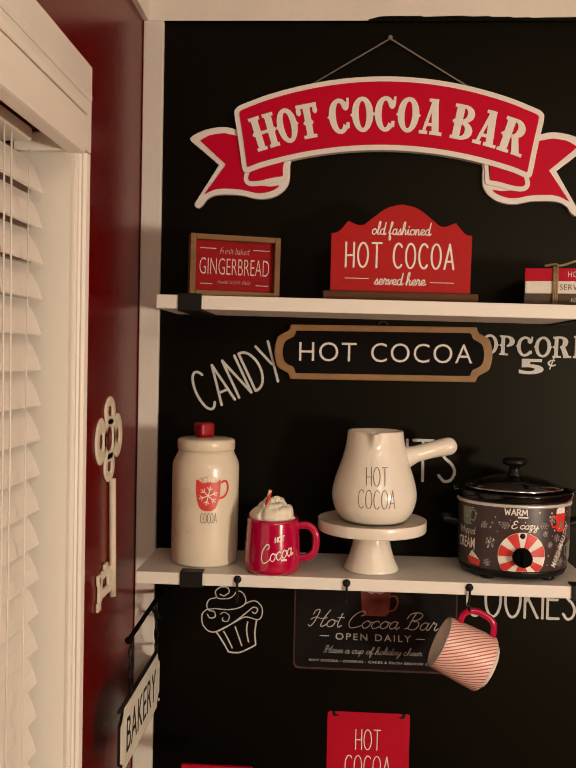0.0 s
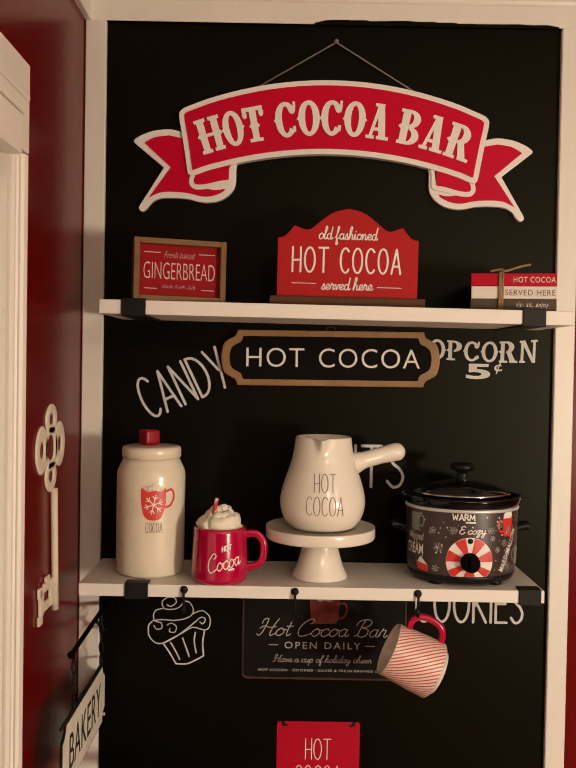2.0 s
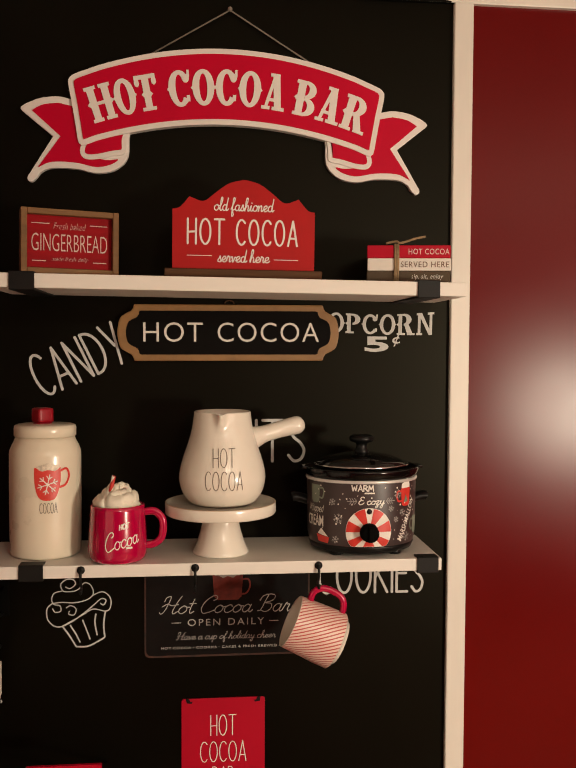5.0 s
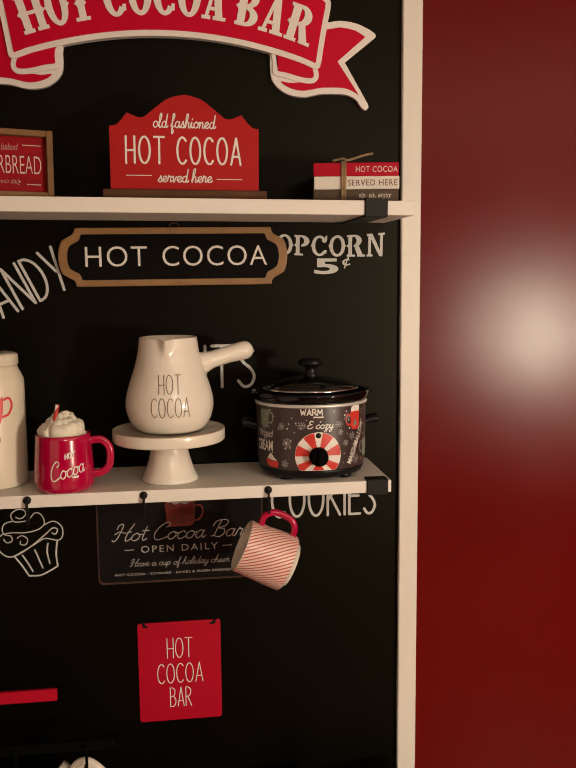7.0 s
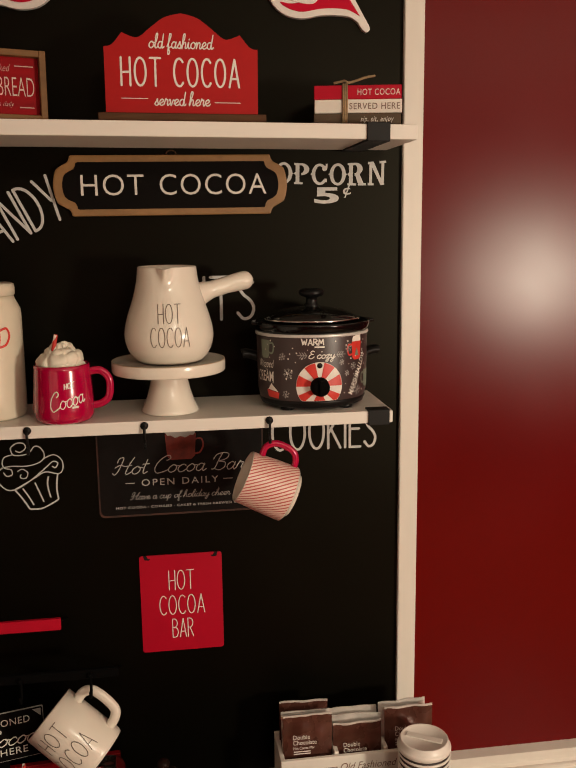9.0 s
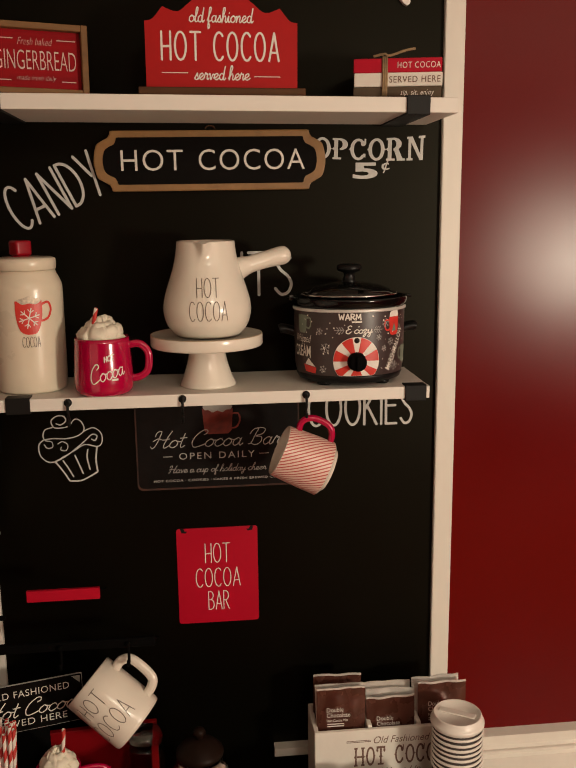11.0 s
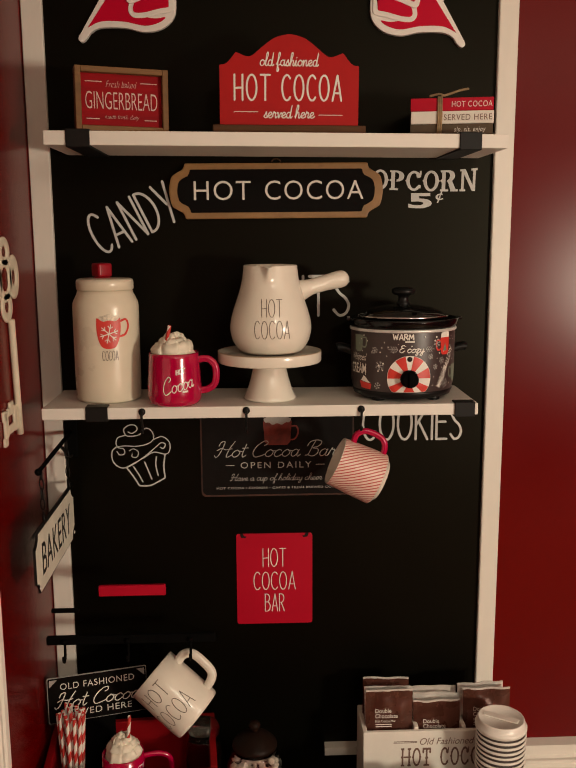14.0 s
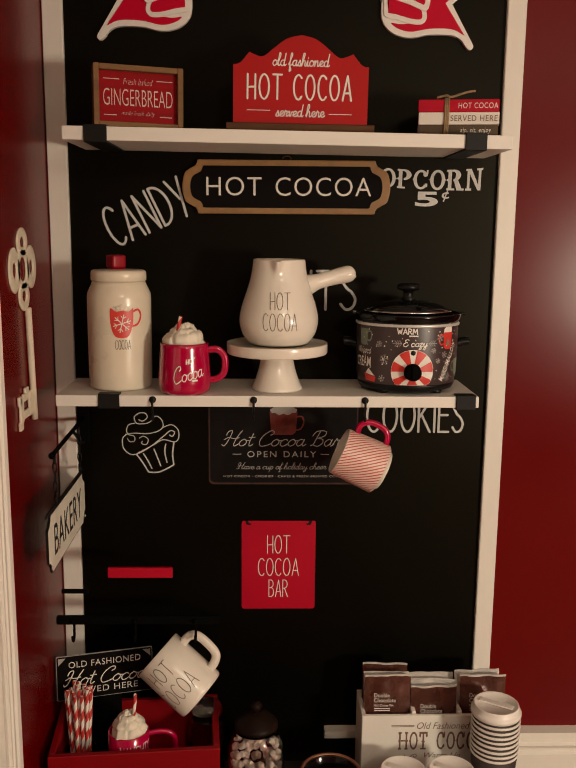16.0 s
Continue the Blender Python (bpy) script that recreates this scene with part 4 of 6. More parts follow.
# ---- things on the upper shelf ----
g = thing("framed_sign", (-0.1800, 1.342, top_1(-0.1800) + 0.0005), "red gingerbread sign in a deep brown wooden frame on the shelf", "sign", rz=15.5, ry=TILT1)
GW, GH = 0.1440, 0.097
for nm, a in (("frame_side", (-GW / 2, -GW / 2 + 0.009, -0.016, 0.016, 0, GH)), ("frame_side", (GW / 2 - 0.009, GW / 2, -0.016, 0.016, 0, GH)),
              ("frame_rail", (-GW / 2 + 0.0091, GW / 2 - 0.0091, -0.0158, 0.0158, 0.0002, 0.0088)), ("frame_rail", (-GW / 2 + 0.0091, GW / 2 - 0.0091, -0.0158, 0.0158, GH - 0.0088, GH - 0.0002))):
    part(nm, B(*a, bevel=0.0008), M_WOOD, g)
pn = part("panel", B(-GW / 2 + 0.0092, GW / 2 - 0.0092, -0.004, 0.004, 0.009, GH - 0.009), M_GINGER, g)
for body, z, w, h, k in (("GINGERBREAD", 0.048, 0.112, 0.026, dict(thin=-0.014)), ("Fresh baked", 0.073, 0.048, 0.0095, dict(shear=0.35, thin=-0.022)), ("made fresh daily", 0.023, 0.054, 0.0085, dict(shear=0.35, thin=-0.022))):
    part("lettering", lettering(body, w, h, depth=0.0004, **k), M_PINKPRINT, g, m=pose(0, -0.0042, z))
for x, z, w in ((-0.043, 0.076, 0.026), (0.043, 0.076, 0.026), (-0.045, 0.020, 0.020), (0.045, 0.020, 0.020)):
    part("printed_line", B(x - w / 2, x + w / 2, -0.0046, -0.0042, z - 0.0006, z + 0.0006), M_PINKPRINT, g)

a = thing("arched_sign", (0.0865, 1.372, top_1(0.0865) + 0.0005), "red arched wooden hot cocoa sign on a brown wooden base", "sign", ry=TILT1)
part("base", B(-0.1235, 0.1235, -0.020, 0.020, 0, 0.016, bevel=0.0012), M_DARKWOOD, a, "walnut-stained base block")
half = [(0.1125, 0.0162), (0.1125, 0.110)] + [tuple(p[:2]) for p in smooth_line([(0.1125, 0.110, 0), (0.101, 0.113, 0), (0.086, 0.130, 0)], 5)] + [tuple(p[:2]) for p in smooth_line([(0.083, 0.1285, 0), (0.064, 0.1235, 0), (0.045, 0.137, 0), (0.024, 0.152, 0), (0.0, 0.158, 0)], 6)]
outline = half + [(-x, z) for x, z in half[::-1][1:]]
part("board", plate(bmesh.new(), outline, -0.006, 0.006, bevel=0.0008), M_REDSIGN, a)
for body, z, w, h in (("old fashioned", 0.1150, 0.0955, 0.0310), ("served here", 0.0385, 0.0840, 0.0220)):
    part("lettering", pen_letters(body, w, h, 0.0017, SCRIPT, 0.10), M_CREAMPRINT, a, m=pose(0, -0.0066, z))
for body, x, w in (("HOT", -0.0600, 0.0600), ("COCOA", 0.0363, 0.0990)):
    part("lettering", pen_letters(body, w, 0.0420, 0.0031, gap=0.22), M_CREAMPRINT, a, m=pose(x, -0.0066, 0.0755))
for x, z in ((-0.0700, 0.0378), (0.0670, 0.0335)):
    part("printed_line", B(x - 0.0195, x + 0.0195, -0.0068, -0.0063, z - 0.0005, z + 0.0005), M_CREAMPRINT, a)

bk = thing("block_stack", (0.3595, 1.398, top_1(0.357) + 0.0005), "three red, white and brown wooden blocks tied with twine", "decoration", rz=-13, ry=TILT1)
for i, (z0, z1, mt, dx, body, w, h, tm, tx, kk) in enumerate(((0, 0.0198, M_GREYPRINT, 0.0, "sip, sit, enjoy", 0.050, 0.0095, M_CREAMPRINT, 0.030, dict(shear=0.25)),
                                                         (0.0202, 0.0400, M_PAPER, 0.001, "SERVED HERE", 0.076, 0.0092, M_BROWNPRINT, 0.026, {}),
                                                         (0.0404, 0.0605, M_REDTIN, 0.0, "HOT COCOA", 0.064, 0.0090, M_CREAMPRINT, 0.032, {}))):
    blk = part("block", B(-0.066 + dx, 0.066 + dx, -0.05, 0.05, z0, z1, bevel=0.001), M_TAUPE if i == 0 else mt, bk)
    part("lettering", lettering(body, w, h, depth=0.0004, spacing=1.12, **kk), tm, blk, m=pose(tx, -0.0502, (z0 + z1) / 2))
bm = bmesh.new()
for x in (-0.0215, -0.0190, -0.0165):
    tube(bm, [(x, -0.0515, -0.0), (x + 0.0006, -0.0518, 0.031), (x, -0.0515, 0.0615), (x, 0.0515, 0.0615), (x, 0.0515, 0.001)], 0.0017, 8)
part("twine", bm, M_TWINE, bk, "jute twine wound round the blocks")
part("twine_bow", tube(bmesh.new(), smooth_line([(-0.036, -0.046, 0.064), (-0.02, -0.05, 0.0665), (-0.012, -0.051, 0.064), (0.012, -0.045, 0.072), (0.026, -0.04, 0.075)], 6), 0.0019, 8), M_TWINE, bk)

# ---- plaque ----
p = thing("plaque_sign", (0.0685, W - 0.004, 1.7115), "black hot cocoa plaque with a brown-gold notched edge", "sign", ry=-0.25)


def plaque(hw, hh, ex, notch):
    q = [(hw - notch, hh), (hw - notch, hh - notch * 0.35)] + [(hw - notch + notch * math.sin(t), hh - notch * 0.35 - notch * 0.75 * (1 - math.cos(t))) for t in (0.4, 0.8, 1.2)]
    q = [(hw - notch - 0.004, hh)] + [(hw - notch - 0.001, hh - 0.001), (hw - notch, hh - 0.006)] + [(hw - notch + 0.003, hh - 0.011), (hw - 0.004, hh - notch * 0.95)]
    arc = [tuple(v[:2]) for v in smooth_line([(hw - 0.004, hh - notch * 0.95, 0), (hw + ex * 0.5, hh - notch * 1.35, 0), (hw + ex, 0, 0), (hw + ex * 0.5, -hh + notch * 1.35, 0), (hw - 0.004, -hh + notch * 0.95, 0)], 5)]
    r = q[:-1] + arc + [(x, -z) for x, z in q[:-1][::-1]]
    return r + [(-x, z) for x, z in r[::-1]]


outer = plaque(0.182, 0.0485, 0.009, 0.018)
part("edge", plate(bmesh.new(), outer, -0.012, 0, bevel=0.0025), M_GOLD, p)
part("panel", plate(bmesh.new(), plaque(0.170, 0.0375, 0.006, 0.016), -0.0128, -0.011), M_PLAQUE, p)
for body, x, w in (("HOT", -0.0965, 0.101), ("COCOA", 0.0675, 0.176)):
    part("lettering", lettering(body, w, 0.0335, depth=0.0005, thin=-0.006, spacing=1.1), M_CREAMPRINT, p, m=pose(x, -0.0130, 0.001))
part("hanger", tube(bmesh.new(), [(0.008 * math.cos(t), -0.004, 0.050 + 0.006 * math.sin(t)) for t in [math.pi * i / 10 for i in range(11)]], 0.0012, 8), M_DARKWOOD, p)

# ---- tin signs ----
t = thing("tin_sign", (0.067, W - 0.0046, 1.143), "black vintage tin cocoa sign with rusted edges and script", "sign")


def rounded(x0, x1, z0, z1, r, n=5):
    pts = []
    for cx, cz, a0 in ((x1 - r, z1 - r, 0), (x0 + r, z1 - r, 90), (x0 + r, z0 + r, 180), (x1 - r, z0 + r, 270)):
        pts += [(cx + r * math.cos(radians(a0 + 90 * i / n)), cz + r * math.sin(radians(a0 + 90 * i / n))) for i in range(n + 1)]
    return pts


part("rusted_edge", plate(bmesh.new(), rounded(-0.145, 0.145, 0, 0.206, 0.010), -0.0016, 0), M_RUST, t, "rust-brown worn rim")
part("plate", plate(bmesh.new(), rounded(-0.1420, 0.1420, 0.0038, 0.2030, 0.009), -0.0024, -0.0008), M_TIN, t)
for body, z, x, w, h, pen, mt, sh in (("Hot Cocoa Bar", 0.0930, -0.004, 0.232, 0.0330, 0.0016, M_GREYCHALK, 0.28), ("Have a cup of holiday cheer", 0.0350, -0.003, 0.176, 0.0200, 0.0010, M_GREYPRINT, 0.25)):
    part("lettering", pen_letters(body, w, h, pen, SCRIPT, sh), mt, t, m=pose(x, -0.0027, z))
for body, z, x, w, h, k in (("OPEN DAILY", 0.0613, -0.003, 0.1340, 0.0120, dict(spacing=1.3, thin=0.0)), ("HOT COCOA \u00b7 COOKIES \u00b7 CAKES & FRESH BREWED COFFEE", 0.0168, 0.002, 0.236, 0.0042, dict(thin=0.006, spacing=1.15))):
    part("lettering", lettering(body, w, h, depth=0.0003, **k), M_GREYCHALK, t, m=pose(x, -0.0026, z))
for x in (-0.090, 0.081):
    part("printed_line", B(x - 0.0082, x + 0.0082, -0.0030, -0.0025, 0.0607, 0.0619), M_GREYCHALK, t)
mg = part("printed_mug", plate(bmesh.new(), [(-0.027, 0.146), (-0.024, 0.106), (-0.018, 0.100), (0.018, 0.100), (0.024, 0.106), (0.027, 0.146)], -0.0026, -0.0022), material("faded_red_print", (0.17, 0.02, 0.012, 1), 0.5, vary=0.4, scale=60), t)
ribs = bmesh.new()
ribbon(ribs, [(q.x, q.y) for q in smooth_line([(0.025, 0.136, 0), (0.036, 0.136, 0), (0.039, 0.124, 0), (0.033, 0.112, 0), (0.024, 0.110, 0)], 6)], 0.003, -0.0027)
part("printed_handle", ribs, mg.data.materials[0], mg)
puff = [(0.026 * math.cos(k), 0.149 + (0.0085 + 0.0018 * math.sin(9 * k)) * math.sin(k)) for k in [2 * math.pi * i / 48 for i in range(48)]]
bm = plate(bmesh.new(), puff, -0.0030, -0.0026)
part("printed_cream", bm, M_GREYPRINT, mg)

rs = thing("metal_sign", (0.0595, W - 0.0046, 0.883), "small red enamelled metal hot cocoa bar sign", "sign")
part("plate", plate(bmesh.new(), rounded(-0.0735, 0.0735, 0, 0.185, 0.005), -0.0025, 0, bevel=0.0006), M_REDTIN, rs)
for body, z, w, h in (("HOT", 0.1365, 0.046, 0.038), ("COCOA", 0.0890, 0.082, 0.0375), ("BAR", 0.0440, 0.039, 0.037)):
    part("lettering", pen_letters(body, w, h, 0.0017), M_CREAMPRINT, rs, m=pose(0, -0.0031, z))
for k in (-1, 1):
    part("slot", plate(bmesh.new(), [(k * 0.066, 0.1852), (k * 0.064, 0.1775), (k * 0.056, 0.1765), (k * 0.0535, 0.1800), (k * 0.058, 0.1800), (k * 0.0605, 0.1852)], -0.0030, -0.0012), M_IRON, rs, "small dark hanging slot")

# ---- things on the lower shelf ----
Z = S2 + 0.0005


def snowflake(r, w):
    bm = bmesh.new()
    for i in range(6):
        an = math.pi * i / 3 + 0.3
        d, n = Vector((math.cos(an), math.sin(an))), Vector((-math.sin(an), math.cos(an)))
        ribbon(bm, [d * 0.0, d * r], w)
        for s in (-1, 1):
            ribbon(bm, [d * r * 0.55, d * r * 0.82 + n * s * r * 0.28], w * 0.8)
    return bm


j = thing("cocoa_canister", (-0.2275, 1.398, Z), "cream ceramic cocoa canister with a red knob lid", "canister")
JP = [(0.0, 0.0), (0.050, 0.0), (0.0535, 0.002), (0.0550, 0.006), (0.0556, 0.03), (0.0558, 0.10), (0.0556, 0.160), (0.0548, 0.167), (0.0515, 0.175), (0.0478, 0.182), (0.0460, 0.188)]
part("body", lathe(bmesh.new(), JP + [(0.0, 0.188)]), M_OLDCREAM, j)
lidj = part("lid", lathe(bmesh.new(), [(0, 0.1885), (0.0465, 0.1885), (0.0480, 0.190), (0.0482, 0.201), (0.0472, 0.2055), (0.043, 0.2075), (0.02, 0.2085), (0.0, 0.209)]), M_OLDCREAM, j)
bm = lathe(bmesh.new(), [(0, 0.2085), (0.0150, 0.2085), (0.0150, 0.2105), (0.0100, 0.2125), (0, 0.2125)], 24)
box(bm, -0.0132, 0.0132, -0.0132, 0.0132, 0.2115, 0.2345, bevel=0.0045, segs=3)
for q in bm.faces:
    q.smooth = True
part("knob", bm, M_KNOB, lidj, "glossy red cube-shaped knob", m=pose(-0.004, 0, -0.0012, 0, 0, 40))
jb = lambda u, v: wrapped(JP, u0=0.014, v0=-0.0125, lift=0.0007)(u, v)
cupo = [(-0.021, 0.157), (-0.021, 0.136), (-0.017, 0.116), (-0.009, 0.107), (0.007, 0.107), (0.014, 0.116), (0.019, 0.136), (0.019, 0.157)]
dm = part("printed_mug", bent(flat_shape([tuple(q[:2]) for q in smooth_line([(x, z, 0) for x, z in cupo], 3)]), jb), M_DECALRED, j, "red mug picture on the canister")
bm = bmesh.new()
ribbon(bm, [(q.x, q.y) for q in smooth_line([(0.018, 0.151, 0), (0.029, 0.154, 0), (0.034, 0.143, 0), (0.028, 0.130, 0), (0.017, 0.126, 0)], 8)], 0.0035)
part("printed_handle", bent(bm, jb), M_DECALRED, dm)
bm = snowflake(0.016, 0.0016)
bmesh.ops.translate(bm, verts=bm.verts, vec=(-0.001, 0, 0.131))
jb2 = wrapped(JP, u0=0.014, v0=-0.0125, lift=0.0011)
part("printed_snowflake", bent(bm, jb2), M_CREAMPRINT, dm)
bm = bmesh.new()
ov = [(0.018 * math.cos(k), 0.1575 + (0.0055 + 0.0015 * math.sin(5 * k)) * math.sin(k)) for k in [2 * math.pi * i / 30 for i in range(30)]]
part("printed_cream", bent(flat_shape(ov), jb2), material("cream_and_cocoa_print", (0.62, 0.55, 0.44, 1), 0.5, vary=0.35, scale=160), dm)
part("lettering", pen_letters("COCOA", 0.027, 0.0165, 0.0008, bend=wrapped(JP, u0=0.014, v0=0.082)), M_INK, j)


def cream_top(r, h, seed, squash=1.0):
    """A piped swirl: a ridged rope that winds up to a peak over a lumpy base."""
    bm = bmesh.new()
    rope, rad = [], []
    n, turns = 150, 3.1
    for i in range(n + 1):
        t = i / n
        a = seed + 2 * math.pi * turns * t
        k = (1 - t) ** 0.75
        w = 1 + 0.05 * math.sin(7 * a + seed)
        rope.append((r * 0.66 * k * w * math.cos(a), r * 0.66 * k * w * math.sin(a), h * (0.04 + 0.86 * t ** 0.9)))
        rad.append(r * (0.40 - 0.24 * t) * (1 + 0.10 * math.sin(13 * a)) * (1 if t < 0.97 else 0.55))
    tube(bm, rope, rad, 14)
    lathe(bm, [(0, -0.25 * h), (r * 0.97, -0.22 * h), (r * 0.99, 0.0), (r * 0.80, 0.25 * h), (r * 0.45, 0.55 * h), (0, 0.75 * h)], 40)
    bmesh.ops.recalc_face_normals(bm, faces=bm.faces)
    bm.normal_update()
    for q in bm.verts:
        q.co += q.normal * r * (0.11 * noise.noise(q.co * (2.6 / r) + Vector((seed, 0, 0))) + 0.07 * noise.noise(q.co * (7.0 / r)))
    return bm


def striped_straw(parent, base, tip, r=0.0029):
    """A paper straw whose stripes wind round its own axis."""
    d = Vector(tip) - Vector(base)
    m = Matrix.Translation(base) @ d.to_track_quat("Z", "Y").to_matrix().to_4x4()
    bm = lathe(bmesh.new(), [(r * 0.8, d.length * 0.6), (r * 0.8, d.length), (r, d.length), (r, 0), (0, 0)], 12)
    return part("straw", bm, M_STRAW, parent, m=m)


def handle_path(x0, x1, z0, z1, n=8):
    w = x1 - x0
    return smooth_line([(x0, 0, z1), (x0 + w * 0.55, 0, z1 + 0.001), (x0 + w * 0.93, 0, z1 - 0.010), (x1, 0, (z0 + z1) / 2), (x0 + w * 0.88, 0, z0 + 0.010), (x0 + w * 0.45, 0, z0 + 0.001), (x0 - 0.004, 0, z0)], n)


def mug(name, at, label, prof, wall, hp, hr, mat, hmat, rz=0.0, rx=0.0, ry=0.0, flat=1.0):
    m = thing(name, at, label, "mug", rz=rz, rx=rx, ry=ry)
    inner = [(max(r - wall, 0.001), z) for r, z in prof[::-1] if z > 0.006]
    part("body", lathe(bmesh.new(), [(0, prof[0][1])] + prof + [(prof[-1][0] - wall / 2, prof[-1][1] + wall * 0.35)] + inner + [(0, 0.006)]), mat, m)
    part("handle", tube(bmesh.new(), hp, hr, 14, flat=flat), hmat, m)
    return m


MP = [(0.030, 0.0), (0.038, 0.0005), (0.0425, 0.004), (0.0452, 0.011), (0.0455, 0.022), (0.0438, 0.05), (0.0418, 0.080), (0.0415, 0.086)]
rm = mug("cocoa_mug", (-0.1090, 1.346, Z), "glossy red cocoa mug topped with imitation whipped cream", MP, 0.004, handle_path(0.040, 0.0700, 0.022, 0.074), 0.0046, M_REDGLAZE, M_REDGLAZE, flat=1.3)
part("cream", cream_top(0.0365, 0.036, 1.0), M_CREAM, rm, "swirled off-white whipped cream topping", m=pose(0, 0, 0.084))
striped_straw(rm, (-0.012, -0.012, 0.098), (-0.004, -0.017, 0.133), 0.0031)
part("lettering", pen_letters("Cocoa", 0.055, 0.0290, 0.0015, SCRIPT, 0.25, bend=wrapped(MP, u0=0.010, v0=0.041), turn_by=14), M_CREAMPRINT, rm)
part("lettering", pen_letters("HOT", 0.018, 0.0090, 0.0017, bend=wrapped(MP, u0=0.014, v0=0.0600), shear=0.2, turn_by=12), M_CREAMPRINT, rm)
bm = bmesh.new()
ribbon(bm, [(-0.005, 0), (0.005, 0)], 0.003)
part("printed_bar", bent(bm, wrapped(MP, u0=0.022, v0=0.027)), M_CREAMPRINT, rm)

cs = thing("cake_stand", (0.0515, 1.380, Z), "cream ceramic cake stand on a flared foot", "cake stand")
part("plate", lathe(bmesh.new(), [(0, 0.0645), (0.060, 0.0645), (0.082, 0.064), (0.0875, 0.065), (0.0890, 0.0675), (0.0890, 0.0805), (0.0885, 0.083), (0.0875, 0.0835), (0.0865, 0.083), (0.085, 0.081), (0, 0.0805)], 72), M_CERAMIC, cs)
part("foot", lathe(bmesh.new(), [(0, 0), (0.0430, 0), (0.0450, 0.001), (0.0450, 0.0035), (0.0425, 0.0085), (0.0375, 0.020), (0.0325, 0.036), (0.0290, 0.052), (0.0280, 0.0643), (0, 0.0643)]), M_CERAMIC, cs)
part("rim_line", lathe(bmesh.new(), [(0.0872, 0.0838), (0.0880, 0.0839), (0.0888, 0.0835), (0.0888, 0.0831), (0.0872, 0.0834)], 72), M_CLAY, cs, "thin bare clay line at the rim")

jg = thing("cocoa_pitcher", (0.0540, 1.376, Z + 0.0810), "cream ceramic cocoa pitcher with a stub handle on the cake stand", "pitcher")
GP = [(0.040, 0.0), (0.047, 0.0008), (0.0545, 0.006), (0.0635, 0.019), (0.0680, 0.034), (0.0690, 0.046), (0.0672, 0.060), (0.0625, 0.078), (0.0565, 0.096), (0.0512, 0.114), (0.0478, 0.130), (0.0460, 0.144), (0.0452, 0.152)]
GP = [(r, z * 0.967) for r, z in GP]
fine = [tuple(q[:2]) for q in smooth_line([(r, z, 0) for r, z in GP], 3)]
bm = lathe(bmesh.new(), [(0, 0)] + fine + [(0.0437, 0.1482), (0.0418, 0.147), (0.0425, 0.13), (0.052, 0.09), (0.060, 0.05), (0.045, 0.006), (0, 0.005)], 96)
for q in bm.verts:
    if q.co.z > 0.114:
        an = math.atan2(q.co.x + 0.004, -q.co.y)
        k = math.exp(-(an / 0.15) ** 2) * min(1, (q.co.z - 0.114) / 0.038) ** 1.5
        q.co.y -= 0.019 * k
        q.co.z -= 0.004 * k * min(1, (q.co.z - 0.114) / 0.038)
part("body", bm, M_CERAMIC, jg)
hp = smooth_line([(0.034, 0.012, 0.096), (0.056, 0.017, 0.105), (0.080, 0.022, 0.112), (0.104, 0.027, 0.118), (0.120, 0.030, 0.1215), (0.1315, 0.0325, 0.1235), (0.1365, 0.0335, 0.1245)], 8)
hs = [0.0]
for q0, q1 in zip(hp, hp[1:]):
    hs.append(hs[-1] + (q1 - q0).length)
END = 0.0152
hr = [float(np.interp(q / hs[-1], [0, 0.15, 0.35, 0.6, 0.8, 1], [0.028, 0.019, 0.0138, 0.0136, 0.0150, END])) * math.sqrt(max(0.002, 1 - (max(0, q - hs[-1] + END) / END) ** 2)) for q in hs]
part("handle", tube(bmesh.new(), hp, hr, 20), M_CERAMIC, jg)
part("lettering", pen_letters("HOT", 0.035, 0.0290, 0.0011, bend=wrapped(fine, u0=0.001, v0=0.080)), M_INK, jg)
part("lettering", pen_letters("COCOA", 0.060, 0.0300, 0.0011, bend=wrapped(fine, u0=0.001, v0=0.045)), M_INK, jg)

# ---- slow cooker ----
pc = thing("slow_cooker", (0.2835, 1.392, Z), "small dark printed slow cooker with a black lid", "slow cooker")
SX, SY = 1.0, 0.84
PP = [(0.0855, 0.016), (0.0885, 0.030), (0.0895, 0.070), (0.0900, 0.118)]
part("body", lathe(bmesh.new(), PP, 80, SX, SY), M_POTBODY, pc)
part("base", lathe(bmesh.new(), [(0, 0.004), (0.074, 0.004), (0.083, 0.0075), (0.0868, 0.0158), (0.0858, 0.0175), (0, 0.0176)], 80, SX, SY), M_PLASTIC, pc)
for x, y in ((-0.055, -0.045), (0.055, -0.045), (-0.055, 0.045), (0.055, 0.045)):
    part("foot", lathe(bmesh.new(), [(0, 0), (0.010, 0), (0.0115, 0.001), (0.012, 0.007), (0, 0.007)], 16, at=(x * 0.85, y * 0.85, 0)), M_PLASTIC, pc)
part("rim_band", lathe(bmesh.new(), [(0.0885, 0.1175), (0.0915, 0.1180), (0.0922, 0.1200), (0.0915, 0.1225), (0.0885, 0.123)], 80, SX, SY), M_STEEL, pc, "bright steel rim band")
part("crock", lathe(bmesh.new(), [(0.086, 0.1215), (0.0900, 0.1225), (0.0935, 0.128), (0.0950, 0.1345), (0.0945, 0.1375), (0.0915, 0.1385), (0.0880, 0.1360), (0.0850, 0.130), (0.0, 0.129)], 80, SX, SY), M_CROCK, pc, "black glazed crock rim")
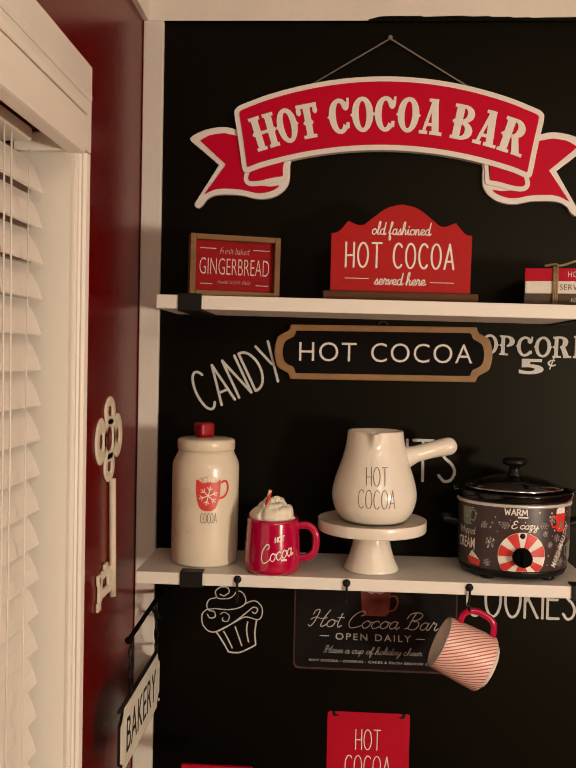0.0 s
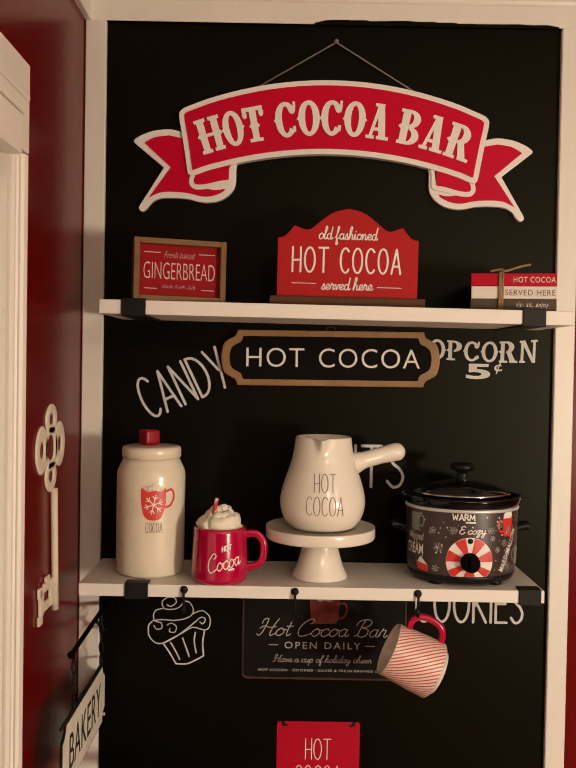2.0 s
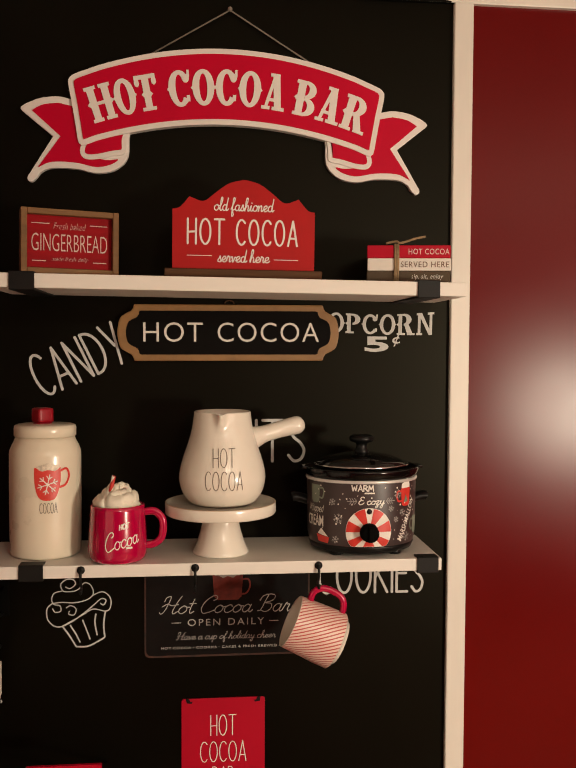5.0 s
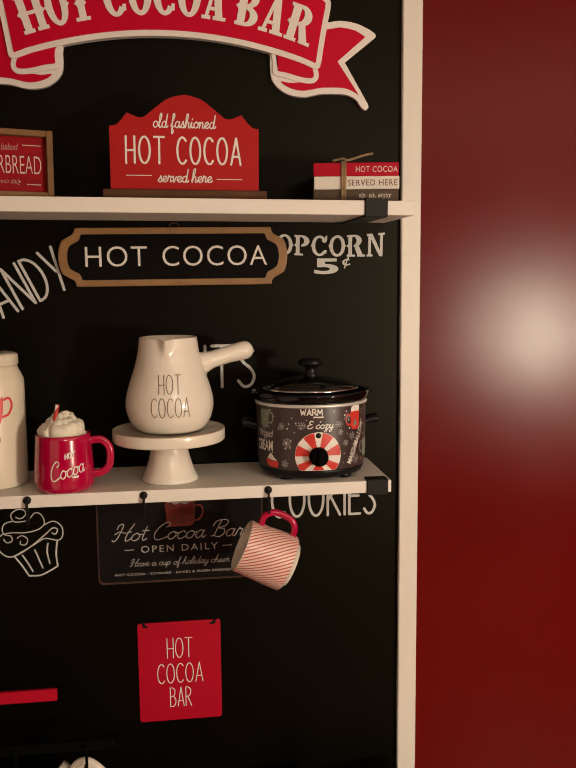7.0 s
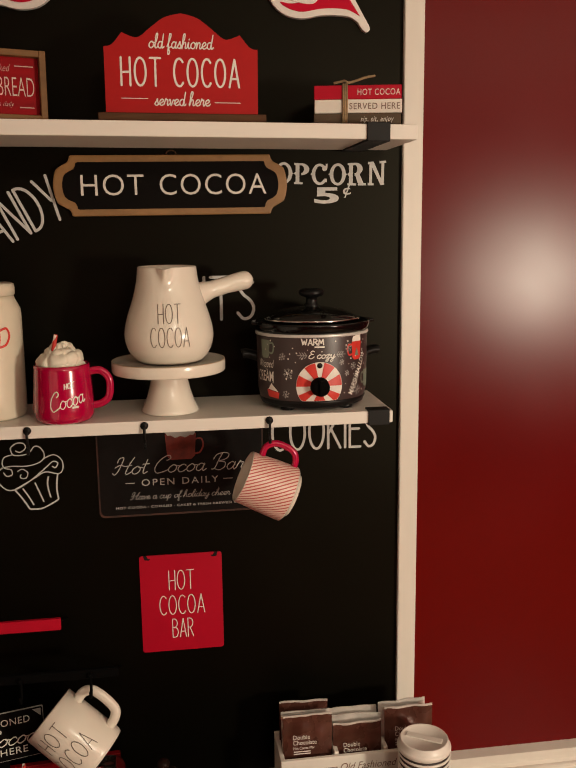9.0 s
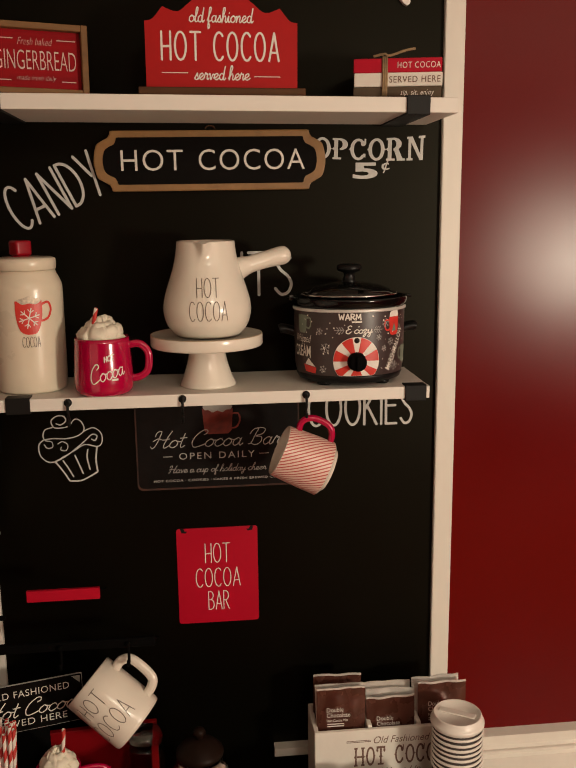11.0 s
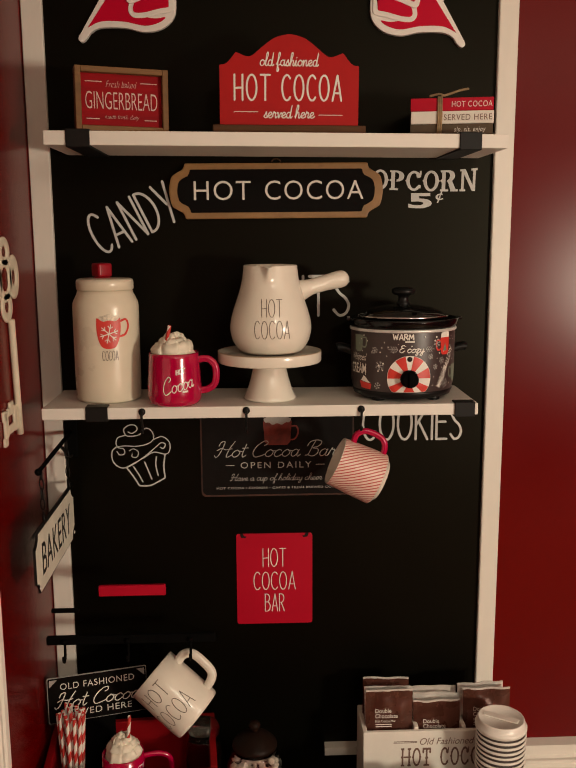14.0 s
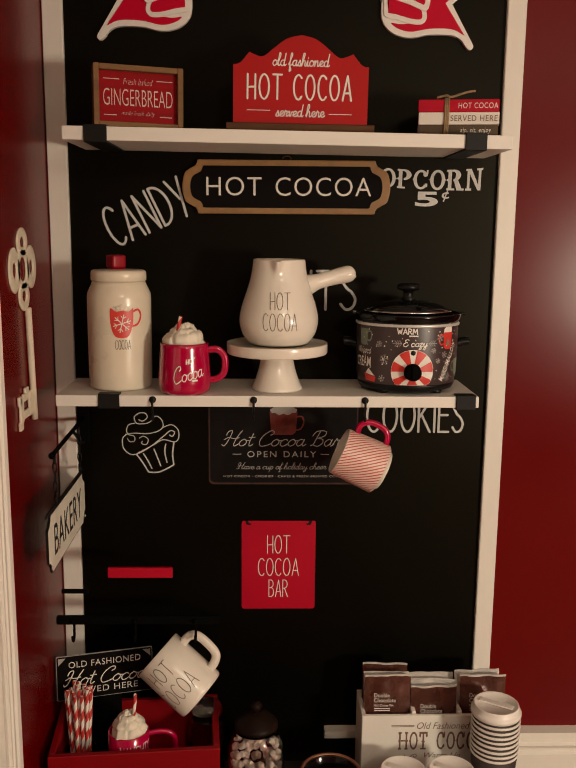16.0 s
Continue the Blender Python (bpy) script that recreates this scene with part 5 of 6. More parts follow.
for s in (-1, 1):
    part("crock_lug", box(bmesh.new(), s * 0.094 - 0.006, s * 0.094 + 0.006, -0.014, 0.014, 0.1335, 0.1385, bevel=0.002, segs=2), M_CROCK, pc)
    bm = bmesh.new()
    tube(bm, smooth_line([(s * 0.084, 0.012, 0.078), (s * 0.098, 0.012, 0.083), (s * 0.108, 0.012, 0.085), (s * 0.113, 0.012, 0.084)], 5), 0.0125, 14, flat=0.62)
    part("side_handle", bm, M_PLASTIC, pc, "black plastic carry handle")
lid = part("lid", lathe(bmesh.new(), [(0, 0.1600), (0.025, 0.1590), (0.050, 0.1545), (0.066, 0.1480), (0.074, 0.1420), (0.0745, 0.1395), (0.072, 0.1395), (0.050, 0.151), (0.025, 0.1560), (0, 0.157)], 80, SX, SY), M_LIDGLASS, pc, "domed smoked glass lid")
part("lid_rim", lathe(bmesh.new(), [(0.0735, 0.1385), (0.0775, 0.1390), (0.0782, 0.1412), (0.0765, 0.1430), (0.0735, 0.1425)], 80, SX, SY), M_DARKSTEEL, lid, "thin steel lid rim")
part("lid_knob", lathe(bmesh.new(), [(0, 0.158), (0.013, 0.159), (0.010, 0.163), (0.0085, 0.170), (0.0095, 0.1745), (0.0185, 0.1775), (0.0205, 0.1815), (0.0195, 0.1855), (0.015, 0.188), (0, 0.1885)], 40), M_PLASTIC, lid, "black plastic lid knob")
on_pot = lambda u, v, l=0.0006: wrapped(PP, SX, SY, u0=u, v0=v, lift=l)
# peppermint dial
DR, DZ = 0.0375, 0.0425
disc = part("dial_plate", bent(flat_shape([(DR * math.cos(k), max(-0.0245, DR * math.sin(k))) for k in [2 * math.pi * i / 48 for i in range(48)]]), on_pot(-0.001, DZ)), M_CREAMPRINT, pc, "red and white peppermint dial plate")
for i in range(7):
    a0 = radians(90 + 360 / 14 + i * 360 / 7 - 14.5)
    pts = [(0.012 * math.cos(a0), 0.012 * math.sin(a0))] + [(DR * 0.985 * math.cos(a0 + radians(29) * q / 4), max(-0.0240, DR * 0.985 * math.sin(a0 + radians(29) * q / 4))) for q in range(5)] + [(0.012 * math.cos(a0 + radians(29)), 0.012 * math.sin(a0 + radians(29)))]
    part("red_stripe", bent(flat_shape(pts), on_pot(-0.001, DZ, 0.0011)), M_DECALRED, disc)
knob = part("dial_knob", lathe(bmesh.new(), [(0, 0.016), (0.011, 0.016), (0.0135, 0.0145), (0.0145, 0.004), (0.0150, 0), (0, 0)], 32), M_MATTBLACK, pc, "black control knob", m=pose(-0.001, -0.0745, DZ - 0.001, 90, 0, 0))
part("knob_grip", box(bmesh.new(), -0.0035, 0.0035, -0.012, 0.012, 0.0162, 0.021, bevel=0.0015, segs=2), M_MATTBLACK, knob)
part("indicator", lathe(bmesh.new(), [(0, 0.0025), (0.0035, 0.0015), (0.0048, 0), (0, 0)], 18), M_PLASTIC, pc, m=pose(-0.001, -0.0752, DZ + 0.032, 90, 0, 0))
for body, u, v, w, h, k in (("CREAM", -0.102, 0.055, 0.044, 0.0175, dict(thin=0.012)), ("Whipped", -0.099, 0.073, 0.040, 0.016, dict(shear=0.3, thin=-0.01))):
    part("lettering", lettering(body, w, h, bend=on_pot(u, v), **k), M_CREAMPRINT, pc)
part("lettering", pen_letters("WARM", 0.036, 0.0110, 0.0019, bend=on_pot(-0.012, 0.1115)), M_CREAMPRINT, pc)
part("lettering", pen_letters("& cozy", 0.043, 0.0190, 0.0015, SCRIPT, 0.15, bend=on_pot(0.003, 0.0890)), M_CREAMPRINT, pc)
bm = lettering("MARSHMALLOW", 0.074, 0.0115, depth=0, thin=0.004)
bmesh.ops.rotate(bm, verts=bm.verts, cent=(0, 0, 0), matrix=Matrix.Rotation(radians(-62), 3, "Y"))
part("lettering", bent(bm, on_pot(0.071, 0.058)), M_CREAMPRINT, pc)
bm = bmesh.new()
ribbon(bm, [(-0.008, 0), (0.008, 0)], 0.0024)
part("printed_bar", bent(bm, on_pot(-0.001, 0.1035)), M_CREAMPRINT, pc)


def printed_cup(u, v, s, mat, flip=1):
    body = [(-0.5, 0.6), (-0.42, -0.45), (-0.25, -0.6), (0.25, -0.6), (0.42, -0.45), (0.5, 0.6)]
    d = part("printed_mug", bent(flat_shape([(a * s, b * s) for a, b in body]), on_pot(u, v)), mat, pc)
    bm = bmesh.new()
    ribbon(bm, [(flip * q.x * s, q.y * s) for q in smooth_line([(0.45, 0.4, 0), (0.8, 0.4, 0), (0.85, 0.0, 0), (0.7, -0.25, 0), (0.42, -0.2, 0)], 6)], 0.12 * s)
    part("printed_handle", bent(bm, on_pot(u, v)), mat, d)
    return d


c1 = printed_cup(0.068, 0.094, 0.024, M_DECALRED, -1)
cream = [(q.x, q.y) for q in smooth_line([(-0.011, 0.0145, 0), (-0.009, 0.022, 0), (0.0, 0.025, 0), (0.004, 0.030, 0), (0.010, 0.023, 0), (0.011, 0.0145, 0)], 4)]
part("printed_cream", bent(flat_shape(cream), on_pot(0.068, 0.094)), M_CREAMPRINT, c1)
part("printed_tree", bent(flat_shape([(-0.005, -0.006), (0.005, -0.006), (0.0, 0.007)]), on_pot(0.068, 0.092, 0.001)), M_DECALGREEN, c1)
printed_cup(-0.100, 0.098, 0.024, M_DECALGREEN, 1)
printed_cup(0.103, 0.046, 0.024, M_DECALGREEN, -1)
pl = part("printed_slice", bent(flat_shape([(-0.014, 0.004), (-0.010, -0.008), (0.012, -0.010), (0.014, 0.0)]), on_pot(-0.082, 0.030)), M_DECALRED, pc)
part("printed_cream", bent(flat_shape([(-0.011, 0.0045), (-0.003, 0.014), (0.012, 0.001)]), on_pot(-0.082, 0.030)), M_CREAMPRINT, pl)
random.seed(12)
for u, v, r in ((-0.052, 0.062, 0.0085), (-0.056, 0.028, 0.0065), (0.036, 0.078, 0.0050), (0.046, 0.060, 0.0050), (0.060, 0.070, 0.0065), (0.071, 0.030, 0.0085), (-0.062, 0.088, 0.006), (0.049, 0.100, 0.0075)):
    part("printed_snowflake", bent(snowflake(r, 0.0009), on_pot(u, v)), M_GREYPRINT, pc)
for s in (-1, 1):
    bm = bmesh.new()
    for k in range(3):
        ribbon(bm, [(s * (0.028 + 0.004 * k), 0.005), (s * (0.024 + 0.004 * k), 0.0), (s * (0.028 + 0.004 * k), -0.005)], 0.0011)
    ribbon(bm, [(s * 0.024, 0), (s * 0.040, 0)], 0.0009)
    part("printed_sprig", bent(bm, on_pot(0.003, 0.0905)), M_GREYPRINT, pc)
bm = bmesh.new()
for i in range(70):
    u, v = random.uniform(-0.105, 0.105), random.uniform(0.024, 0.113)
    if (u + 0.001) ** 2 + (v - DZ) ** 2 < 0.042 ** 2:
        continue
    q0 = on_pot(u, v)
    r = random.uniform(0.0007, 0.0014)
    bm.faces.new([bm.verts.new(q0(r * math.cos(k), r * math.sin(k))) for k in [2 * math.pi * q / 8 for q in range(8)]])
dots = part("printed_dots", bm, M_CREAMPRINT, pc)
tagged(dots, "scattered white snow dots", kind="stuff")

# ---- mugs that hang ----
HP = [(0.0330, -0.006), (0.0350, -0.0055), (0.0362, -0.001), (0.0420, 0.0), (0.0455, 0.003), (0.0450, 0.03), (0.0432, 0.062), (0.0422, 0.0805)]
ax = Vector((-0.905, 0.03, 0.42)).normalized()
hang = Vector((0.206, SF2 - 0.006, 1.3245))
up = Vector((0.42, 0.02, 0.905))
xx = (up - ax * up.dot(ax)).normalized()
yy = ax.cross(xx)
rot = Matrix((xx, yy, ax)).transposed().to_4x4()
sm = thing("striped_mug", (0, 0, 0), "pink striped mug with a red handle hanging from the shelf hook", "mug")
centre = Vector((0.2355, 1.337, 1.2185))
sm.matrix_world = Matrix.Translation(centre) @ rot
part("body", lathe(bmesh.new(), HP[4:], 64), M_PINK, sm)
part("foot_ring", lathe(bmesh.new(), [(0, -0.006)] + HP[:5], 64), M_CERAMIC, sm, "plain cream foot")
part("lining", lathe(bmesh.new(), [(0.0422, 0.0805), (0.0412, 0.0820), (0.0395, 0.0805), (0.0405, 0.05), (0.0400, 0.010), (0, 0.006)], 64), M_CERAMIC, sm, "plain cream inside and rim")
part("handle", tube(bmesh.new(), handle_path(0.040, 0.0700, 0.012, 0.066), 0.0054, 14), M_REDGLAZE, sm, "glossy red handle")

WP = [(0.046, 0.0), (0.0495, 0.001), (0.0515, 0.006), (0.0520, 0.02), (0.0515, 0.07), (0.0510, 0.112)]
ax = Vector((-0.765, 0.24, 0.625)).normalized()
up = Vector((0.62, 0.0, 0.78))
xx = (up - ax * up.dot(ax)).normalized()
rot = Matrix((xx, ax.cross(xx), ax)).transposed().to_4x4()
wm = mug("white_mug", (0, 0, 0), "cream ceramic mug hanging by its handle from the black rack", WP, 0.004, handle_path(0.048, 0.082, 0.022, 0.090), 0.0068, M_CERAMIC, M_CERAMIC, flat=1.25)
wm.matrix_world = Matrix.Translation((-0.0840, 1.352, 0.7765)) @ rot
for body, w, h, v in (("HOT", 0.050, 0.031, 0.083), ("COCOA", 0.082, 0.034, 0.040)):
    part("lettering", pen_letters(body, w, h, 0.0014, bend=wrapped(WP, u0=-0.018, v0=v)), M_INK, wm)
for ob in wm.children:
    if ob.name.startswith("lettering"):
        ob.matrix_basis = pose(0, 0, 0, 0, 0, 18)

# ---- black mug rack in the corner ----
rk = thing("mug_rack", (-0.20, W - 0.004, 0.925), "black iron mug rack with hooks and a red bar", "rack")
part("rail", B(-0.1500, 0.150, -0.142, -0.132, -0.008, 0.008, bevel=0.002), M_MATTBLACK, rk)
part("rail", B(-0.1390, -0.09, -0.140, -0.134, 0.052, 0.060, bevel=0.0015), M_MATTBLACK, rk)
for x in (0.145, 0.02):
    part("arm", tube(bmesh.new(), [(x, -0.133, -0.001), (x, 0.0, -0.066)], 0.0018, 8), M_MATTBLACK, rk)
part("red_bar", B(-0.0500, 0.0660, -0.162, -0.154, 0.0915, 0.1105, bevel=0.0012), M_REDTIN, rk, "red painted wooden bar")
for x in (-0.04, 0.055):
    part("bar_arm", tube(bmesh.new(), [(x, -0.155, 0.100), (x, -0.0005, 0.036)], 0.0018, 8), M_MATTBLACK, rk)
for x in (-0.118, -0.006, 0.105):
    pts = smooth_line([(x, -0.138, -0.008), (x, -0.139, -0.020), (x, -0.140, -0.030), (x, -0.147, -0.037), (x, -0.154, -0.031), (x, -0.154, -0.024)], 6)
    part("hook", tube(bmesh.new(), pts, 0.0024, 10), M_MATTBLACK, rk)
    part("hook_stud", lathe(bmesh.new(), [(0, 0), (0.004, 0.001), (0.005, 0.004), (0.003, 0.007), (0, 0.008)], 12), M_MATTBLACK, rk, m=pose(x, -0.142, 0, 90, 0, 0))

# ---- bakery sign on its bracket ----
bs = thing("hanging_sign", (-0.316, W - 0.014, 1.277), "ivory tin bakery sign on chains under a black iron bracket", "sign")
part("arm", tube(bmesh.new(), [(0, 0, 0), (0, -0.20, -0.006), (0, -0.245, -0.008)], 0.0036, 12), M_MATTBLACK, bs)
part("arm_finial", lathe(bmesh.new(), [(0, -0.005), (0.004, -0.004), (0.006, 0), (0.004, 0.004), (0, 0.006)], 16), M_MATTBLACK, bs, m=pose(0, -0.248, -0.008, 90, 0, 0))
part("wall_plate", B(-0.012, 0.012, -0.004, -0.0005, -0.05, 0.03, bevel=0.0015), M_MATTBLACK, bs)
sc = smooth_line([(0, -0.005, -0.045), (0, -0.03, -0.040), (0, -0.06, -0.022), (0, -0.085, -0.008)], 6)
part("scroll", tube(bmesh.new(), sc, 0.003, 10), M_IRON, bs)
for k, y in enumerate((-0.045, -0.232)):
    for i in range(4):
        rr = [(0, 0.0048 * math.cos(a), 0.0095 * math.sin(a)) for a in [2 * math.pi * q / 16 for q in range(16)]]
        part("chain_link", tube(bmesh.new(), rr, 0.0012, 8, closed=True), M_IRON, bs, m=pose(0, y, -0.0155 - 0.0165 * i, 0, 0, 90 * (i % 2) * 0.6))
    rr = [(0, 0.010 * math.cos(a), 0.010 * math.sin(a)) for a in [2 * math.pi * q / 20 for q in range(20)]]
    part("ring", tube(bmesh.new(), rr, 0.0016, 8, closed=True), M_IRON, bs, m=pose(0, y, -0.088, 0, 0, 20))
SY0, SY1, SZ0, SZ1 = -0.300, -0.022, -0.196, -0.097
shape = []
for qx, qz in ((1, 1), (1, -1), (-1, -1), (-1, 1)):
    ex, ez = (SY1 if qx > 0 else SY0), (SZ1 if qz > 0 else SZ0)
    notch = [(ex - qx * 0.020, ez), (ex - qx * 0.017, ez - qz * 0.010), (ex - qx * 0.010, ez - qz * 0.017), (ex, ez - qz * 0.021)]
    shape += notch if qx * qz > 0 else notch[::-1]
turn = Matrix.Rotation(radians(90), 4, "Z")
part("edge", plate(bmesh.new(), shape, -0.002, 0.002), M_IRON, bs, "black enamel edge", m=turn)
part("plate", plate(bmesh.new(), inset(shape, 0.0022), -0.0027, -0.0019), M_IVORYTIN, bs, m=turn)
part("top_bar", tube(bmesh.new(), [(0, SY0 - 0.004, SZ1 + 0.002), (0, SY1 + 0.004, SZ1 + 0.002)], 0.0024, 10), M_IRON, bs)
part("lettering", lettering("BAKERY", 0.205, 0.052, depth=0.0004, thin=-0.002, spacing=1.06), M_BLACKWOOD, bs, m=turn @ pose((SY0 + SY1) / 2, -0.0029, (SZ0 + SZ1) / 2))
for y in (SY0 + 0.012, SY1 - 0.012):
    part("bolt", lathe(bmesh.new(), [(0, 0), (0.003, 0.0005), (0.003, 0.002), (0, 0.003)], 12), M_STEEL, bs, m=pose(0.0028, y, SZ0 + 0.012, 0, 90, 0))

# ---- cast key on the window wall ----
ky = thing("wall_key", (L, 1.262, 1.46), "large distressed ivory cast-iron key hung on the red wall", "wall decoration")


def ring(cy, cz, ry_, rz_, w):
    """A flat cast ring with softened edges."""
    bm, n, loops = bmesh.new(), 32, []
    for k, x in ((1.0, 0.0003), (1.0, 0.0022), (1 - w * 0.2, 0.0034), (1 - w * 0.8, 0.0034), (1 - w, 0.0022), (1 - w, 0.0003)):
        loops.append([bm.verts.new((x, cy + ry_ * k * math.cos(2 * math.pi * i / n), cz + rz_ * k * math.sin(2 * math.pi * i / n))) for i in range(n)])
    for a, b in zip(loops, loops[1:] + loops[:1]):
        for i in range(n):
            bm.faces.new((a[i], a[(i + 1) % n], b[(i + 1) % n], b[i])).smooth = True
    bmesh.ops.recalc_face_normals(bm, faces=bm.faces)
    return bm


hy = 0.033
part("bow_ring", ring(hy, 0.107, 0.035, 0.036, 0.45), M_IVORY, ky)
part("bow_ring", ring(hy + 0.002, 0.150, 0.031, 0.024, 0.62), M_IVORY, ky)
part("bow_ring", ring(hy - 0.047, 0.107, 0.031, 0.036, 0.66), M_IVORY, ky)
part("bow_ring", ring(hy + 0.049, 0.109, 0.031, 0.036, 0.66), M_IVORY, ky)
part("bow_ring", ring(hy + 0.002, 0.064, 0.031, 0.025, 0.62), M_IVORY, ky)
part("shank", tube(bmesh.new(), [(0.006, hy + 0.006, 0.044), (0.006, hy + 0.012, -0.05), (0.006, hy + 0.018, -0.146)], 0.0056, 14), M_IVORY, ky)
bm = bmesh.new()
for y0, y1, z0, z1 in ((-0.056, -0.038, -0.138, -0.096), (-0.004, 0.014, -0.136, -0.094), (-0.0378, -0.0042, -0.135, -0.121), (-0.0378, -0.0042, -0.106, -0.093), (-0.062, -0.044, -0.150, -0.136), (-0.026, -0.006, -0.0935, -0.085), (-0.062, -0.048, -0.110, -0.094)):
    box(bm, 0.0008, 0.0052, hy + y0, hy + y1, z0, z1, bevel=0.0016, segs=2)
part("bit", bm, M_IVORY, ky)

# ---- the table and what stands on it ----
T = 0.56
tb = thing("side_table", (0.06, 1.33, 0), "black-stained wooden side table against the chalkboard", "table")
part("tabletop", B(-0.42, 0.46, -0.26, 0.14, T - 0.03, T, bevel=0.003, segs=2), M_TABLE, tb)
for x in (-0.39, 0.40):
    for y in (-0.23, 0.09):
        part("leg", B(x, x + 0.045, y, y + 0.045, 0, T - 0.0305, bevel=0.003), M_TABLE, tb)
part("apron", B(-0.344, 0.399, -0.215, -0.195, T - 0.11, T - 0.031), M_TABLE, tb)

rc = thing("red_crate", (-0.2045, 1.350, T + 0.0005), "red painted wooden tray crate holding mugs and straws", "crate", rz=4.5)
CW, CD, CH = 0.1510, 0.092, 0.160
part("front_board", B(-CW, CW, -CD, -CD + 0.012, 0, CH, bevel=0.0015), M_CRATE, rc)
part("back_board", B(-CW, CW, CD - 0.012, CD, 0, CH, bevel=0.0015), M_CRATE, rc)
for s in (-1, 1):
    part("side_board", B(s * CW - (0.012 if s > 0 else 0), s * CW + (0.012 if s < 0 else 0), -CD + 0.0122, CD - 0.0122, 0.0, CH + 0.0, bevel=0.0012), M_CRATE, rc)
part("bottom_board", B(-CW + 0.0125, CW - 0.0125, -CD + 0.0125, CD - 0.0125, 0.001, 0.010), M_CRATE, rc)

of = thing("old_fashioned_sign", (-0.2725, 1.400, 0.7505), "black tin hot cocoa sign with silver border standing in the crate", "sign", rz=14)
part("edge", plate(bmesh.new(), rounded(-0.0900, 0.0900, 0, 0.0900, 0.003), -0.0015, 0.0005), M_GREYPRINT, of)
part("plate", plate(bmesh.new(), rounded(-0.0887, 0.0887, 0.0013, 0.0887, 0.003), -0.0022, -0.001), M_PLAQUE, of)
for body, z, w, h, mt, k in (("OLD FASHIONED", 0.0715, 0.134, 0.0125, M_CREAMPRINT, dict(spacing=1.1, thin=-0.004)), ("SERVED HERE", 0.0170, 0.122, 0.0125, M_CREAMPRINT, dict(spacing=1.1, thin=-0.004))):
    part("lettering", lettering(body, w, h, depth=0.0003, **k), mt, of, m=pose(0, -0.0024, z))
part("lettering", pen_letters("Hot Cocoa", 0.158, 0.0330, 0.0020, SCRIPT, 0.28), M_CREAMPRINT, of, m=pose(0, -0.0026, 0.0440))
part("prop", B(-0.03, 0.03, 0.001, 0.012, -0.1790, 0.05), M_MATTBLACK, of)
for sx_ in (-1, 1):
    part("corner_mark", plate(bmesh.new(), [(sx_ * 0.086, 0.086), (sx_ * 0.072, 0.086), (sx_ * 0.079, 0.079), (sx_ * 0.086, 0.072)], -0.0026, -0.0021), M_GREYPRINT, of)

sj = thing("straw_jar", (-0.310, 1.345, T + 0.0115), "bundle of red and white paper straws in a glass", "straws")
part("glass", lathe(bmesh.new(), [(0, 0), (0.024, 0), (0.025, 0.002), (0.027, 0.105), (0.0262, 0.106), (0.0242, 0.004), (0, 0.004)], 40), M_GLASS, sj, "clear drinking glass")
random.seed(21)
for i in range(19):
    r, an = 0.017 * math.sqrt((i + 0.5) / 19), i * 2.4
    striped_straw(sj, (r * math.cos(an) * 0.8, r * math.sin(an) * 0.8, 0.006), (r * math.cos(an) * 1.55, r * math.sin(an) * 1.5, 0.224 + random.uniform(-0.006, 0.008)), 0.0032)

NP = [(0.030, 0.0), (0.034, 0.001), (0.0365, 0.006), (0.0375, 0.02), (0.0375, 0.060), (0.0370, 0.085)]
nm = mug("holiday_mug", (-0.2155, 1.312, T + 0.0115), "red holiday mug with imitation whipped cream in the crate", [(r, z * 1.90) for r, z in NP], 0.0035, handle_path(0.035, 0.085, 0.07, 0.150), 0.005, M_REDGLAZE, M_REDGLAZE, rz=10)
part("cream", cream_top(0.0330, 0.040, 4.0), M_CREAM, nm, "swirled off-white whipped cream topping", m=pose(0, 0, 0.160))
striped_straw(nm, (0.008, -0.006, 0.170), (0.0135, -0.008, 0.2345), 0.0031)
part("lettering", lettering("NAUGHTY", 0.062, 0.020, thin=-0.01, bend=wrapped([(r, z * 1.90) for r, z in NP], u0=0.014, v0=0.1385)), M_CREAMPRINT, nm)

gl = thing("glass_canister", (-0.078, 1.395, T + 0.0115), "small clear glass jar with a glass lid in the crate", "jar")
part("body", lathe(bmesh.new(), [(0, 0), (0.030, 0), (0.034, 0.004), (0.035, 0.105), (0.030, 0.132), (0.026, 0.142), (0.025, 0.142), (0.029, 0.130), (0.033, 0.105), (0.032, 0.005), (0, 0.004)], 40), M_GLASS, gl)
part("lid", lathe(bmesh.new(), [(0, 0.1425), (0.028, 0.1425), (0.030, 0.145), (0.030, 0.152), (0.026, 0.162), (0.014, 0.169), (0, 0.171)], 40), M_GLASS, gl, "domed glass lid")

mj = thing("marshmallow_jar", (0.0175, 1.323, T + 0.0005), "glass jar of mini marshmallows with a dark wooden lid", "jar")
BP = [(0.036, 0.0), (0.044, 0.003), (0.0505, 0.028), (0.0530, 0.062), (0.0530, 0.105), (0.0495, 0.136), (0.0425, 0.156), (0.0390, 0.163), (0.0390, 0.170)]
part("body", lathe(bmesh.new(), [(0, 0)] + [tuple(q[:2]) for q in smooth_line([(r, z, 0) for r, z in BP], 3)] + [(0.0372, 0.170), (0.0370, 0.162), (0.0405, 0.154), (0.0475, 0.135), (0.0510, 0.105), (0.0510, 0.062), (0.048, 0.027), (0.040, 0.006), (0, 0.005)], 56), M_GLASS, mj)
